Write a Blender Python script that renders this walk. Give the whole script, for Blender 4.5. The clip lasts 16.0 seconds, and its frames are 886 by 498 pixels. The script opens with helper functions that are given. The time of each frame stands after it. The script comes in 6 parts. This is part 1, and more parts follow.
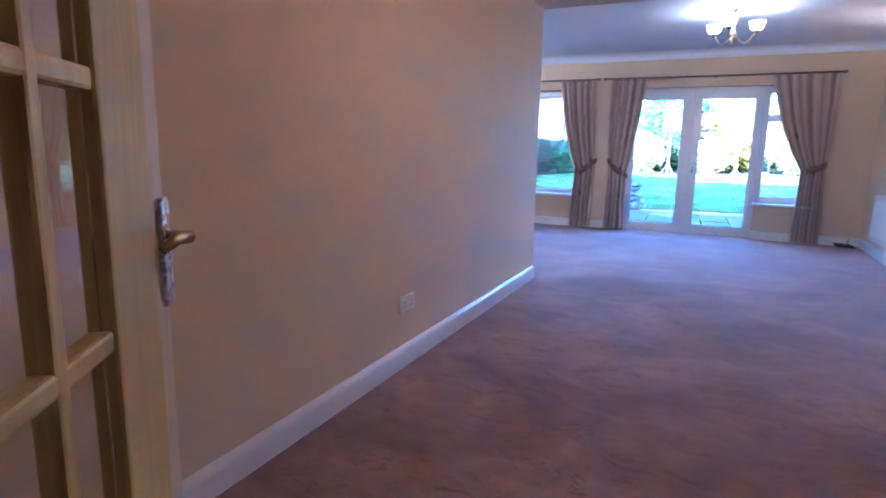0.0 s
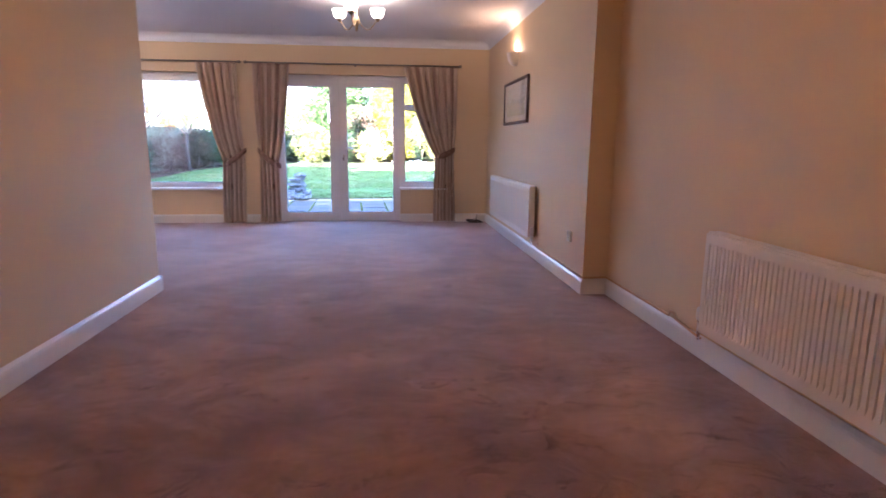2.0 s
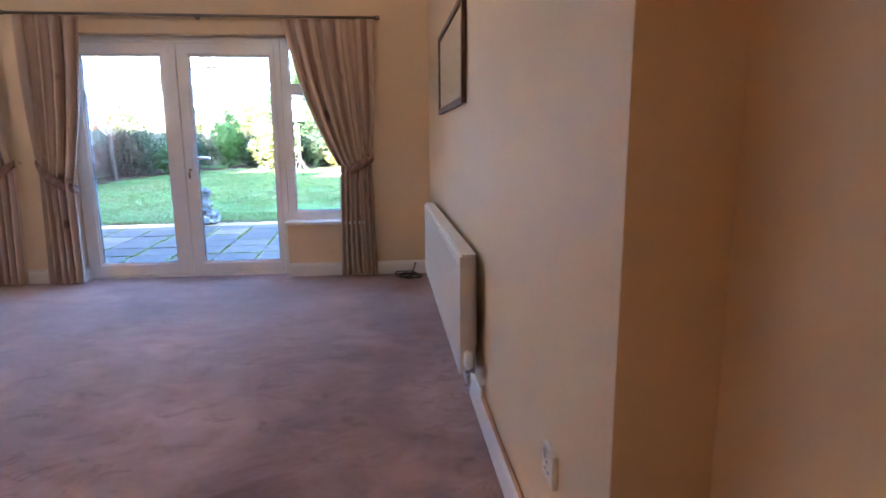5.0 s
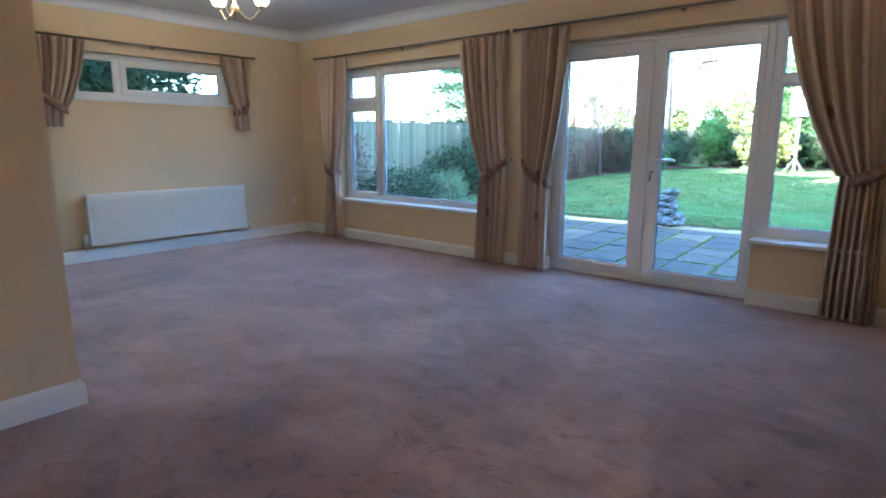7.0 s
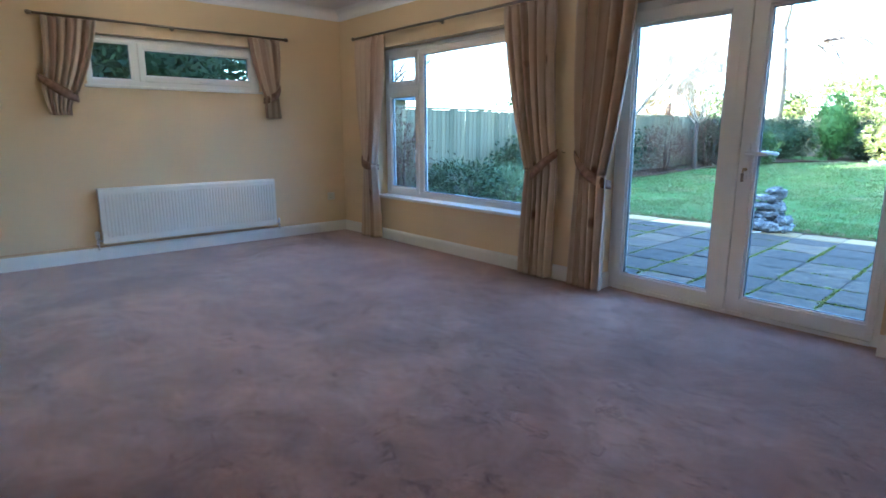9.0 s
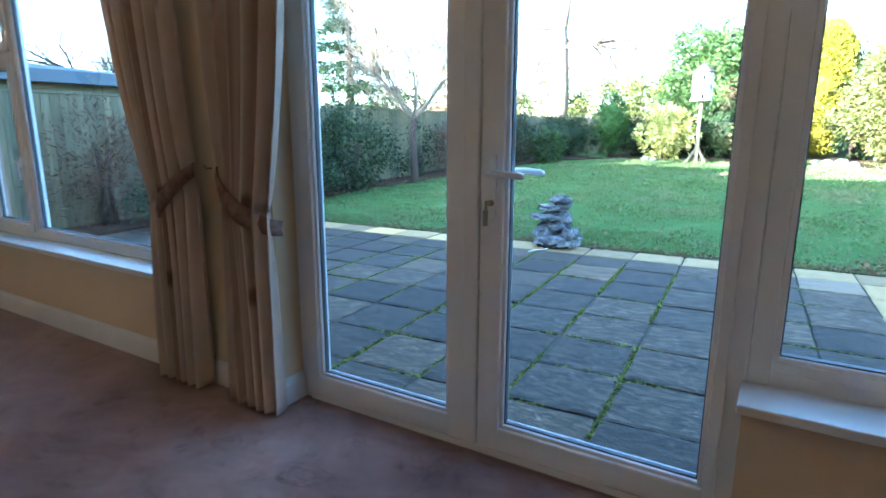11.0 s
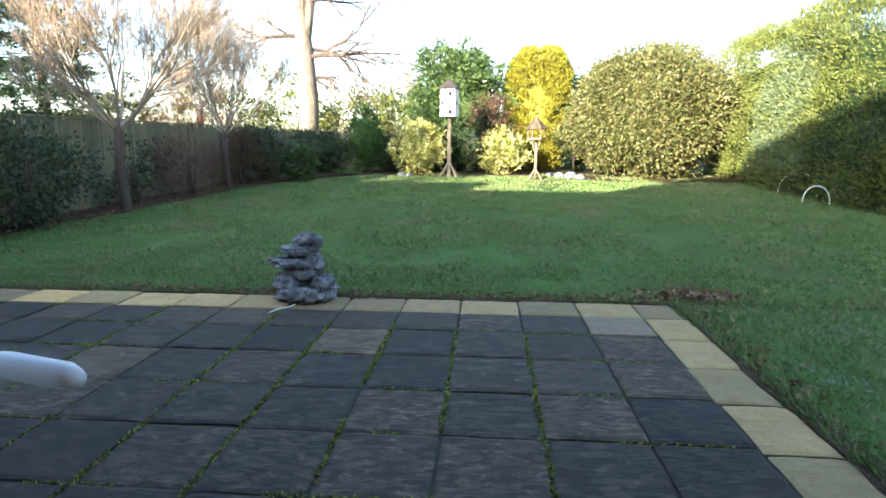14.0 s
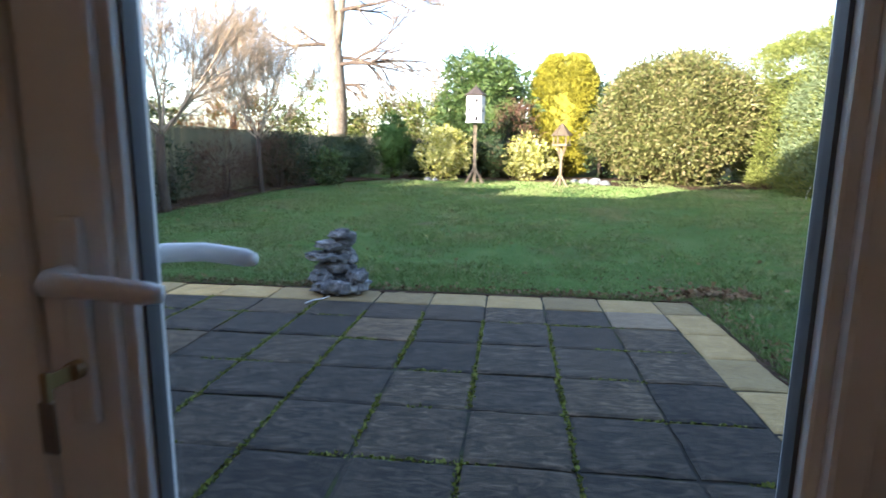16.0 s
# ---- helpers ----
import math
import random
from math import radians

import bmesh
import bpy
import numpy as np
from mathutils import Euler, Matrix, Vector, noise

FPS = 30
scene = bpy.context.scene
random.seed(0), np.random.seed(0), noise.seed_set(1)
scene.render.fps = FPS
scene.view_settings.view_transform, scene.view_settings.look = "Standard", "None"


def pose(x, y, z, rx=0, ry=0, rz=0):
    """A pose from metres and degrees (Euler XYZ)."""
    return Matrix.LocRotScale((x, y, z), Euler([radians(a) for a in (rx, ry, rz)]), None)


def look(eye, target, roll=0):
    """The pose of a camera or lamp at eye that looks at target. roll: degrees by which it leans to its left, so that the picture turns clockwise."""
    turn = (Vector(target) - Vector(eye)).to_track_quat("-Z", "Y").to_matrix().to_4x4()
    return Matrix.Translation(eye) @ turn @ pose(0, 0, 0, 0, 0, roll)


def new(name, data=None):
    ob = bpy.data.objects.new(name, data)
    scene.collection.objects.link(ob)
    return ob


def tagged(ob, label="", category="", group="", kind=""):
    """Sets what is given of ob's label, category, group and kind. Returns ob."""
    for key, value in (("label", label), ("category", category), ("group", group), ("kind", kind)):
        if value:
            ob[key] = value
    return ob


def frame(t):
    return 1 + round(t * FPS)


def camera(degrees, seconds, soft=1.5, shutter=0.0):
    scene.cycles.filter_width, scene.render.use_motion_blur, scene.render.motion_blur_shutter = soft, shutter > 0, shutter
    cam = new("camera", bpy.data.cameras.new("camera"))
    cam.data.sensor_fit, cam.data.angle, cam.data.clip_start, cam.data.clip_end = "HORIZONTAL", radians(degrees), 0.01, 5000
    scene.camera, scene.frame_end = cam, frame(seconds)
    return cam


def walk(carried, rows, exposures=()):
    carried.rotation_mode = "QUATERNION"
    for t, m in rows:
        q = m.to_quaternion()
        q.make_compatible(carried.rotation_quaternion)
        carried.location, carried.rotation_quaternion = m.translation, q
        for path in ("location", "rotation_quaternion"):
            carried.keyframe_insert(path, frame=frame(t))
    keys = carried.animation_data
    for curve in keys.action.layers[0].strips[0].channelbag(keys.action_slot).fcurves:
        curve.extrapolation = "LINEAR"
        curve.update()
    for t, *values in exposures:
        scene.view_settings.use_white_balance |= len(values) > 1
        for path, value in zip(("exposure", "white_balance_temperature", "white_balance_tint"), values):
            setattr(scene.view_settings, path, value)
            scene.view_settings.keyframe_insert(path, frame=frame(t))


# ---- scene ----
cam = camera(76.2, 16.0, 1.5, 0.25)
EXPOSURES = [(0, 5.25, 3650, 19), (0.5, 5.05, 4300, 26), (1, 4.95, 4500, 29), (1.5, 4.95, 4750, 30), (3, 4.95, 4900, 27), (5.5, 4.9, 4800, 14), (6.5, 4.4, 4500, 4), (8, 4.45, 4500, 3), (10.5, 3.85, 4750, 1), (11.5, 3.65, 4800, 1), (12.5, 3.0, 5150, 4), (13.5, 2.45, 5700, 9), (14.5, 2.37, 5950, 14), (16, 2.37, 5850, 16)]
PATH = [
    (0, (-1.724, -8.778, 1.15), (-2.563, -6.997, 0.796), 1.1),
    (0.5, (-1.681, -8.806, 1.15), (-2.247, -6.919, 0.806), 0.6),
    (1, (-1.655, -8.734, 1.138), (-1.962, -6.789, 0.787), 0.6),
    (1.5, (-1.537, -8.554, 1.122), (-1.604, -6.587, 0.766), 0.4),
    (2, (-1.436, -8.242, 1.103), (-1.23, -6.286, 0.739), 0.5),
    (2.5, (-1.314, -7.71, 1.147), (-0.91, -5.788, 0.769), 0.4),
    (3, (-1.01, -7.13, 1.148), (-0.533, -5.226, 0.764), 0.0),
    (3.2, (-0.909, -6.929, 1.174), (-0.429, -5.026, 0.789), -0.2),
    (5.3, (-0.315, -4.906, 1.148), (-0.287, -2.94, 0.781), -0.4),
    (5.5, (-0.313, -4.81, 1.152), (-0.444, -2.849, 0.784), -0.5),
    (6, (-0.311, -4.694, 1.148), (-0.961, -2.836, 0.792), -0.2),
    (6.5, (-0.293, -4.677, 1.189), (-1.331, -3.008, 0.819), -0.1),
    (7, (-0.302, -4.685, 1.189), (-1.568, -3.183, 0.812), 0.1),
    (7.5, (-0.304, -4.64, 1.176), (-1.755, -3.317, 0.794), 0.1),
    (8, (-0.333, -4.465, 1.168), (-1.864, -3.237, 0.782), 0.1),
    (8.2, (-0.378, -4.343, 1.16), (-1.911, -3.119, 0.77), 0.0),
    (10.3, (-0.92, -2.407, 1.18), (-2.108, -0.854, 0.76), -0.0),
    (10.5, (-0.986, -2.191, 1.178), (-2.109, -0.589, 0.761), -0.0),
    (11, (-1.169, -1.707, 1.179), (-2.178, -0.032, 0.762), 0.1),
    (11.5, (-1.369, -1.289, 1.207), (-2.242, 0.462, 0.794), 0.5),
    (12, (-1.457, -0.905, 1.187), (-2.147, 0.929, 0.784), 0.4),
    (12.5, (-1.526, -0.595, 1.196), (-2.079, 1.287, 0.803), 0.3),
    (13, (-1.558, -0.425, 1.21), (-1.974, 1.493, 0.824), 0.4),
    (13.5, (-1.53, -0.307, 1.209), (-1.834, 1.634, 0.833), 0.2),
    (14, (-1.533, -0.268, 1.215), (-1.777, 1.682, 0.846), 0.3),
    (14.5, (-1.537, -0.246, 1.211), (-1.738, 1.711, 0.852), 0.2),
    (15, (-1.55, -0.254, 1.209), (-1.717, 1.707, 0.854), 0.3),
    (15.5, (-1.553, -0.317, 1.204), (-1.708, 1.645, 0.85), 0.3),
    (16, (-1.537, -0.504, 1.162), (-1.864, 1.439, 0.818), 0.6),
]
walk(cam, [(t, look(e, g, r)) for t, e, g, r in PATH], EXPOSURES)

# ---- world, sun, exposure ----
SUN_AZ, SUN_EL = 206.8, 16.0
world = bpy.data.worlds.new("world")
scene.world = world
world.use_nodes = True
wn = world.node_tree.nodes
sky = wn.new("ShaderNodeTexSky")
sky.sky_type = "NISHITA"
sky.sun_disc = False
sky.sun_elevation, sky.sun_rotation = radians(SUN_EL), radians(SUN_AZ)
sky.air_density, sky.dust_density, sky.ozone_density = 1.0, 1.3, 1.0
world.node_tree.links.new(sky.outputs[0], wn["Background"].inputs[0])
wn["Background"].inputs[1].default_value = 0.15
sun = new("sun", bpy.data.lights.new("sun", "SUN"))
sun.data.energy, sun.data.angle, sun.data.color = 5.0, radians(0.6), (1.0, 0.87, 0.66)
_d = Vector((math.sin(radians(SUN_AZ)), math.cos(radians(SUN_AZ)), math.tan(radians(SUN_EL))))
sun.matrix_world = look(_d * 50, (0, 0, 0))


def lamp(name, place, watts, colour, radius=0.04):
    ob = new(name, bpy.data.lights.new(name, "POINT"))
    ob.data.energy, ob.data.color, ob.data.shadow_soft_size = watts, colour, radius
    ob.location = place
    return ob


# ---- materials ----
class Mat:
    """A small builder for node materials."""

    def __init__(self, name, base=(0.5, 0.5, 0.5), rough=0.6, metal=0.0, spec=0.5):
        self.m = bpy.data.materials.new(name)
        self.m.use_nodes = True
        self.n, self.l = self.m.node_tree.nodes, self.m.node_tree.links
        self.b = self.n["Principled BSDF"]
        self.b.inputs["Base Color"].default_value = (*base, 1)
        self.b.inputs["Roughness"].default_value = rough
        self.b.inputs["Metallic"].default_value = metal
        self.b.inputs["Specular IOR Level"].default_value = spec

    def coords(self, kind="Object", scale=(1, 1, 1)):
        tc, mp = self.n.new("ShaderNodeTexCoord"), self.n.new("ShaderNodeMapping")
        mp.inputs["Scale"].default_value = scale
        self.l.new(tc.outputs[kind], mp.inputs[0])
        return mp.outputs[0]

    def noise(self, vec, scale, detail=4, rough=0.55, dist=0.0):
        t = self.n.new("ShaderNodeTexNoise")
        t.inputs["Scale"].default_value, t.inputs["Detail"].default_value = scale, detail
        t.inputs["Roughness"].default_value, t.inputs["Distortion"].default_value = rough, dist
        self.l.new(vec, t.inputs["Vector"])
        return t.outputs["Fac"]

    def ramp(self, fac, stops):
        r = self.n.new("ShaderNodeValToRGB")
        while len(r.color_ramp.elements) < len(stops):
            r.color_ramp.elements.new(0.5)
        for e, (p, c) in zip(r.color_ramp.elements, stops):
            e.position, e.color = p, (*c, 1)
        self.l.new(fac, r.inputs[0])
        return r.outputs[0]

    def mix(self, fac, a, b, mode="MIX"):
        x = self.n.new("ShaderNodeMix")
        x.data_type, x.blend_type = "RGBA", mode
        for sock, v in ((x.inputs[0], fac), (x.inputs[6], a), (x.inputs[7], b)):
            if isinstance(v, (int, float)):
                sock.default_value = v
            elif isinstance(v, tuple):
                sock.default_value = (*v, 1)
            else:
                self.l.new(v, sock)
        return x.outputs[2]

    def math(self, op, a, b=0.0):
        x = self.n.new("ShaderNodeMath")
        x.operation = op
        for sock, v in ((x.inputs[0], a), (x.inputs[1], b)):
            if isinstance(v, (int, float)):
                sock.default_value = v
            else:
                self.l.new(v, sock)
        return x.outputs[0]

    def colour(self, out):
        self.l.new(out, self.b.inputs["Base Color"])
        return self

    def rough(self, out):
        self.l.new(out, self.b.inputs["Roughness"])
        return self

    def bump(self, h, dist=0.002, strength=0.5):
        x = self.n.new("ShaderNodeBump")
        x.inputs["Distance"].default_value, x.inputs["Strength"].default_value = dist, strength
        self.l.new(h, x.inputs["Height"])
        self.l.new(x.outputs[0], self.b.inputs["Normal"])
        return self

    def random(self):
        return self.n.new("ShaderNodeObjectInfo").outputs["Random"]

    def island(self):
        return self.n.new("ShaderNodeNewGeometry").outputs["Random Per Island"]


def paint(name, base, rough=0.55, var=0.06, bump=0.0006):
    k = Mat(name, base, rough)
    v = k.coords()
    f = k.noise(v, 1.7, 3)
    dark = tuple(c * (1 - var) for c in base)
    k.colour(k.mix(f, dark, base)).bump(k.noise(v, 260, 2), bump, 0.35)
    return k.m


M = {}
M["wall"] = paint("wall_paint", (0.70, 0.535, 0.32), 0.62, 0.07, 0.0008)
M["ceiling"] = paint("ceiling_paint", (0.76, 0.77, 0.80), 0.8, 0.05, 0.0015)
M["gloss"] = paint("white_gloss", (0.78, 0.76, 0.72), 0.3, 0.04, 0.0002)
M["upvc"] = paint("white_upvc", (0.80, 0.79, 0.77), 0.28, 0.03, 0.0001)
M["rad"] = paint("radiator_enamel", (0.74, 0.70, 0.62), 0.33, 0.03, 0.0002)
M["brick"] = paint("outer_render", (0.42, 0.28, 0.2), 0.8, 0.3, 0.004)
M["rooftile"] = paint("roof_tile", (0.17, 0.1, 0.08), 0.8, 0.3, 0.01)


def carpet():
    k = Mat("carpet", (0.2, 0.12, 0.11), 0.95, spec=0.1)
    v = k.coords()
    big = k.noise(v, 0.9, 5, 0.6, 0.8)
    mid = k.noise(k.coords(scale=(1.0, 1.25, 1)), 3.6, 7, 0.68, 0.7)
    foot = k.noise(k.coords(scale=(1.0, 1.3, 1)), 5.5, 6, 0.68, 0.8)
    fine = k.noise(v, 420, 2, 0.6)
    c = k.ramp(big, [(0.32, (0.18, 0.100, 0.080)), (0.48, (0.285, 0.172, 0.140)), (0.64, (0.385, 0.248, 0.206))])
    marks = k.ramp(mid, [(0.28, (0.64, 0.60, 0.60)), (0.39, (0.88, 0.87, 0.87)), (0.52, (1.02, 1.02, 1.02)), (0.68, (1.22, 1.21, 1.21))])
    c = k.mix(1.0, c, marks, "MULTIPLY")
    c = k.mix(1.0, c, k.ramp(foot, [(0.31, (0.55, 0.51, 0.51)), (0.40, (0.92, 0.92, 0.92)), (0.5, (1.0, 1.0, 1.0))]), "MULTIPLY")
    edge = k.noise(k.coords(scale=(1.0, 1.7, 1)), 5.0, 5, 0.62, 1.1)
    # scuffed pile: each stroke's shaded side and lit rim are in the colour
    scuff_shading = k.ramp(edge, [(0.34, (1.0, 1.0, 1.0)), (0.395, (0.66, 0.63, 0.63)), (0.43, (1.08, 1.07, 1.07)), (0.52, (1.0, 1.0, 1.0))])
    patch = k.ramp(k.noise(v, 1.4, 4, 0.6, 0.5), [(0.42, (0.15, 0.15, 0.15)), (0.58, (1, 1, 1))])
    c = k.mix(patch, c, k.mix(1.0, c, scuff_shading, "MULTIPLY"))
    c = k.mix(0.55, c, k.ramp(fine, [(0.3, (0.55, 0.55, 0.55)), (0.7, (1.3, 1.3, 1.3))]), "MULTIPLY")
    k.colour(c)
    h = k.math("ADD", k.math("MULTIPLY", fine, 0.4), mid)
    k.bump(h, 0.006, 0.6)
    k.b.inputs["Sheen Weight"].default_value = 0.8
    k.b.inputs["Sheen Roughness"].default_value = 0.34
    k.b.inputs["Sheen Tint"].default_value = (1.0, 0.88, 0.83, 1)
    return k.m


M["carpet"] = carpet()


def wood(name, a, b, scale=(3, 3, 0.35), rough=0.45, freq=9):
    k = Mat(name, a, rough)
    f = k.noise(k.coords(scale=scale), freq, 6, 0.6, 1.2)
    k.colour(k.ramp(f, [(0.3, a), (0.7, b)])).bump(f, 0.001, 0.3)
    return k.m


M["pine"] = wood("varnished_pine", (0.50, 0.34, 0.075), (0.64, 0.46, 0.125), rough=0.35)
M["palewood"] = wood("pale_wood", (0.60, 0.47, 0.30), (0.70, 0.58, 0.40), rough=0.45)
M["darkframe"] = wood("dark_picture_frame", (0.05, 0.022, 0.014), (0.10, 0.045, 0.025), rough=0.35)
M["weathered"] = wood("weathered_wood", (0.17, 0.125, 0.08), (0.28, 0.22, 0.15), rough=0.85)


def metal(name, base, rough=0.3):
    k = Mat(name, base, rough, 1.0)
    f = k.noise(k.coords(), 60, 3)
    k.rough(k.math("ADD", k.math("MULTIPLY", f, 0.2), rough - 0.1))
    return k.m


M["chrome"] = metal("satin_chrome", (0.75, 0.75, 0.76), 0.28)
M["brass"] = metal("antique_brass", (0.42, 0.32, 0.19), 0.35)
M["pewter"] = metal("dark_pewter", (0.28, 0.24, 0.20), 0.38)
M["copper"] = metal("painted_copper", (0.62, 0.42, 0.25), 0.4)
M["plastic"] = paint("cream_plastic", (0.74, 0.70, 0.6), 0.35, 0.03, 0.0001)
M["black"] = paint("black_rubber", (0.02, 0.02, 0.022), 0.5, 0.1, 0.0003)
M["whitewood"] = paint("white_painted_wood", (0.76, 0.76, 0.76), 0.5, 0.08, 0.001)
M["brownroof"] = paint("brown_felt", (0.065, 0.05, 0.042), 0.85, 0.25, 0.003)
M["hoop"] = paint("white_plastic_hoop", (0.75, 0.76, 0.76), 0.35, 0.03, 0.0001)
M["gasket"] = paint("grey_gasket", (0.11, 0.12, 0.13), 0.6, 0.05, 0.0002)


def glass(name, ior=1.45):
    k = Mat(name, (1, 1, 1), 0.0)
    k.b.inputs["Transmission Weight"].default_value = 1.0
    k.b.inputs["IOR"].default_value = ior
    return k.m


M["glass"] = glass("window_glass", 1.35)


def shade_glass(name, tone, power):
    k = Mat(name, (0.9, 0.86, 0.78), 0.4)
    k.b.inputs["Emission Color"].default_value = (*tone, 1)
    k.b.inputs["Emission Strength"].default_value = power
    f = k.noise(k.coords(), 30, 3)
    k.colour(k.ramp(f, [(0.3, (0.82, 0.76, 0.66)), (0.7, (0.93, 0.88, 0.8))]))
    return k.m


M["shade"] = shade_glass("frosted_lamp_glass", (1.0, 0.75, 0.42), 0.35)
M["shade_amber"] = shade_glass("amber_lamp_glass", (1.0, 0.46, 0.14), 1.25)


def ceramic():
    return paint("plaster_uplighter", (0.72, 0.62, 0.5), 0.6, 0.05, 0.0004)


M["plaster"] = ceramic()


def fabric():
    k = Mat("striped_curtain_fabric", (0.4, 0.3, 0.2), 0.85, spec=0.15)
    uv = k.n.new("ShaderNodeTexCoord").outputs["UV"]
    sep = k.n.new("ShaderNodeSeparateXYZ")
    k.l.new(uv, sep.inputs[0])
    st = k.math("FRACT", k.math("MULTIPLY", sep.outputs[0], 2.3))
    c = k.ramp(st, [(0.0, (0.556, 0.423, 0.317)), (0.18, (0.629, 0.507, 0.379)), (0.26, (0.326, 0.215, 0.159)),
                    (0.42, (0.363, 0.244, 0.183)), (0.50, (0.568, 0.442, 0.324)), (0.70, (0.532, 0.410, 0.311)),
                    (0.80, (0.399, 0.286, 0.216)), (1.0, (0.556, 0.423, 0.317))])
    mp = k.n.new("ShaderNodeMapping")
    mp.inputs["Scale"].default_value = (4.6, 5.0, 1)
    k.l.new(uv, mp.inputs[0])
    vor = k.n.new("ShaderNodeTexVoronoi")
    vor.inputs["Scale"].default_value, vor.inputs["Randomness"].default_value = 1.0, 0.75
    k.l.new(mp.outputs[0], vor.inputs["Vector"])
    spot = k.ramp(vor.outputs["Distance"], [(0.16, (1, 1, 1)), (0.30, (0, 0, 0))])
    gate = k.math("LESS_THAN", st, 0.45)
    gate = k.math("GREATER_THAN", k.math("MULTIPLY", gate, st), 0.2)
    c = k.mix(k.math("MULTIPLY", k.math("MULTIPLY", spot, gate), 0.75), c, (0.10, 0.048, 0.036))
    weave = k.noise(k.coords("UV", (900, 1500, 1)), 1.0, 2)
    c = k.mix(0.3, c, k.ramp(weave, [(0.3, (0.7, 0.7, 0.7)), (0.7, (1.2, 1.2, 1.2))]), "MULTIPLY")
    k.colour(c).bump(weave, 0.0006, 0.4)
    k.b.inputs["Sheen Weight"].default_value = 0.15
    return k.m


M["fabric"] = fabric()


def band_cloth():
    k = Mat("tieback_cloth", (0.2, 0.12, 0.09), 0.85, spec=0.15)
    v = k.coords()
    k.colour(k.ramp(k.noise(v, 22, 4, 0.6), [(0.35, (0.17, 0.10, 0.075)), (0.65, (0.31, 0.20, 0.15))])).bump(k.noise(v, 500, 2), 0.0006, 0.4)
    return k.m


M["band"] = band_cloth()


def print_mat(name, kind):
    k = Mat(name, (0.7, 0.68, 0.6), 0.6)
    v = k.coords()
    sep = k.n.new("ShaderNodeSeparateXYZ")
    k.l.new(v, sep.inputs[0])
    n1 = k.noise(v, 9, 6, 0.65, 0.8)
    low = k.math("MULTIPLY", k.math("SUBTRACT", sep.outputs[2], 1.42), 3.3)
    h = k.math("ADD", low, k.math("MULTIPLY", k.math("SUBTRACT", n1, 0.5), 0.7))
    c = k.ramp(h, [(0.15, (0.58, 0.60, 0.40)), (0.36, (0.68, 0.66, 0.50)), (0.5, (0.47, 0.52, 0.42)), (0.62, (0.74, 0.74, 0.66)), (0.9, (0.78, 0.78, 0.72))])
    k.colour(c)
    return k.m


M["print"] = print_mat("faded_landscape_print", 0)
M["mount"] = paint("cream_card_mount", (0.80, 0.77, 0.68), 0.8, 0.04, 0.0003)


def slab_mat(name, dark, light, stain):
    k = Mat(name, dark, 0.85)
    v = k.coords()
    r = k.random()
    off = k.n.new("ShaderNodeVectorMath")
    off.operation = "ADD"
    comb = k.n.new("ShaderNodeCombineXYZ")
    k.l.new(k.math("MULTIPLY", r, 37.0), comb.inputs[0])
    k.l.new(k.math("MULTIPLY", r, 91.0), comb.inputs[1])
    k.l.new(v, off.inputs[0])
    k.l.new(comb.outputs[0], off.inputs[1])
    p = off.outputs[0]
    mp = k.n.new("ShaderNodeMapping")
    mp.inputs["Scale"].default_value = (1, 2.6, 1)
    k.l.new(p, mp.inputs[0])
    f1 = k.noise(p, 5.5, 7, 0.65, 0.5)
    f2 = k.noise(mp.outputs[0], 9, 8, 0.7, 1.2)
    f3 = k.noise(p, 120, 3, 0.7)
    c = k.ramp(f1, [(0.3, dark), (0.7, light)])
    c = k.mix(k.ramp(f2, [(0.46, (0, 0, 0)), (0.60, (0.35, 0.35, 0.35)), (0.72, (0.9, 0.9, 0.9))]), c, stain)
    tone = k.ramp(r, [(0.0, (0.52, 0.50, 0.48)), (0.45, (0.80, 0.77, 0.72)), (0.8, (1.05, 0.97, 0.86)), (1.0, (1.55, 1.34, 1.06))])
    c = k.mix(1.0, c, tone, "MULTIPLY")
    c = k.mix(0.5, c, k.ramp(f3, [(0.3, (0.6, 0.6, 0.6)), (0.7, (1.35, 1.35, 1.35))]), "MULTIPLY")
    k.colour(c)
    k.bump(k.math("ADD", k.math("MULTIPLY", f2, 1.0), k.math("MULTIPLY", f3, 0.25)), 0.014, 0.8)
    return k.m


M["slab"] = slab_mat("weathered_grey_paving", (0.0168, 0.0148, 0.0103), (0.0504, 0.0437, 0.0302), (0.2408, 0.1960, 0.1400))
M["slab_worn"] = slab_mat("worn_brown_paving", (0.035, 0.028, 0.018), (0.085, 0.068, 0.043), (0.27, 0.215, 0.15))
M["slab_pale"] = slab_mat("pale_replaced_paving", (0.21, 0.17, 0.115), (0.31, 0.255, 0.175), (0.13, 0.105, 0.07))
M["cream_slab"] = slab_mat("cream_paving", (0.38, 0.275, 0.115), (0.52, 0.40, 0.19), (0.24, 0.175, 0.085))


def ground_mat(name, stops, scale, fine, bump):
    k = Mat(name, stops[0][1], 0.95, spec=0.15)
    v = k.coords()
    f1, f2 = k.noise(v, scale, 8, 0.65, 0.4), k.noise(v, fine, 4, 0.7)
    c = k.ramp(f1, stops)
    c = k.mix(0.75, c, k.ramp(f2, [(0.28, (0.45, 0.45, 0.45)), (0.72, (1.45, 1.45, 1.4))]), "MULTIPLY")
    k.colour(c).bump(k.math("ADD", f2, k.math("MULTIPLY", f1, 0.6)), bump, 0.8)
    return k.m


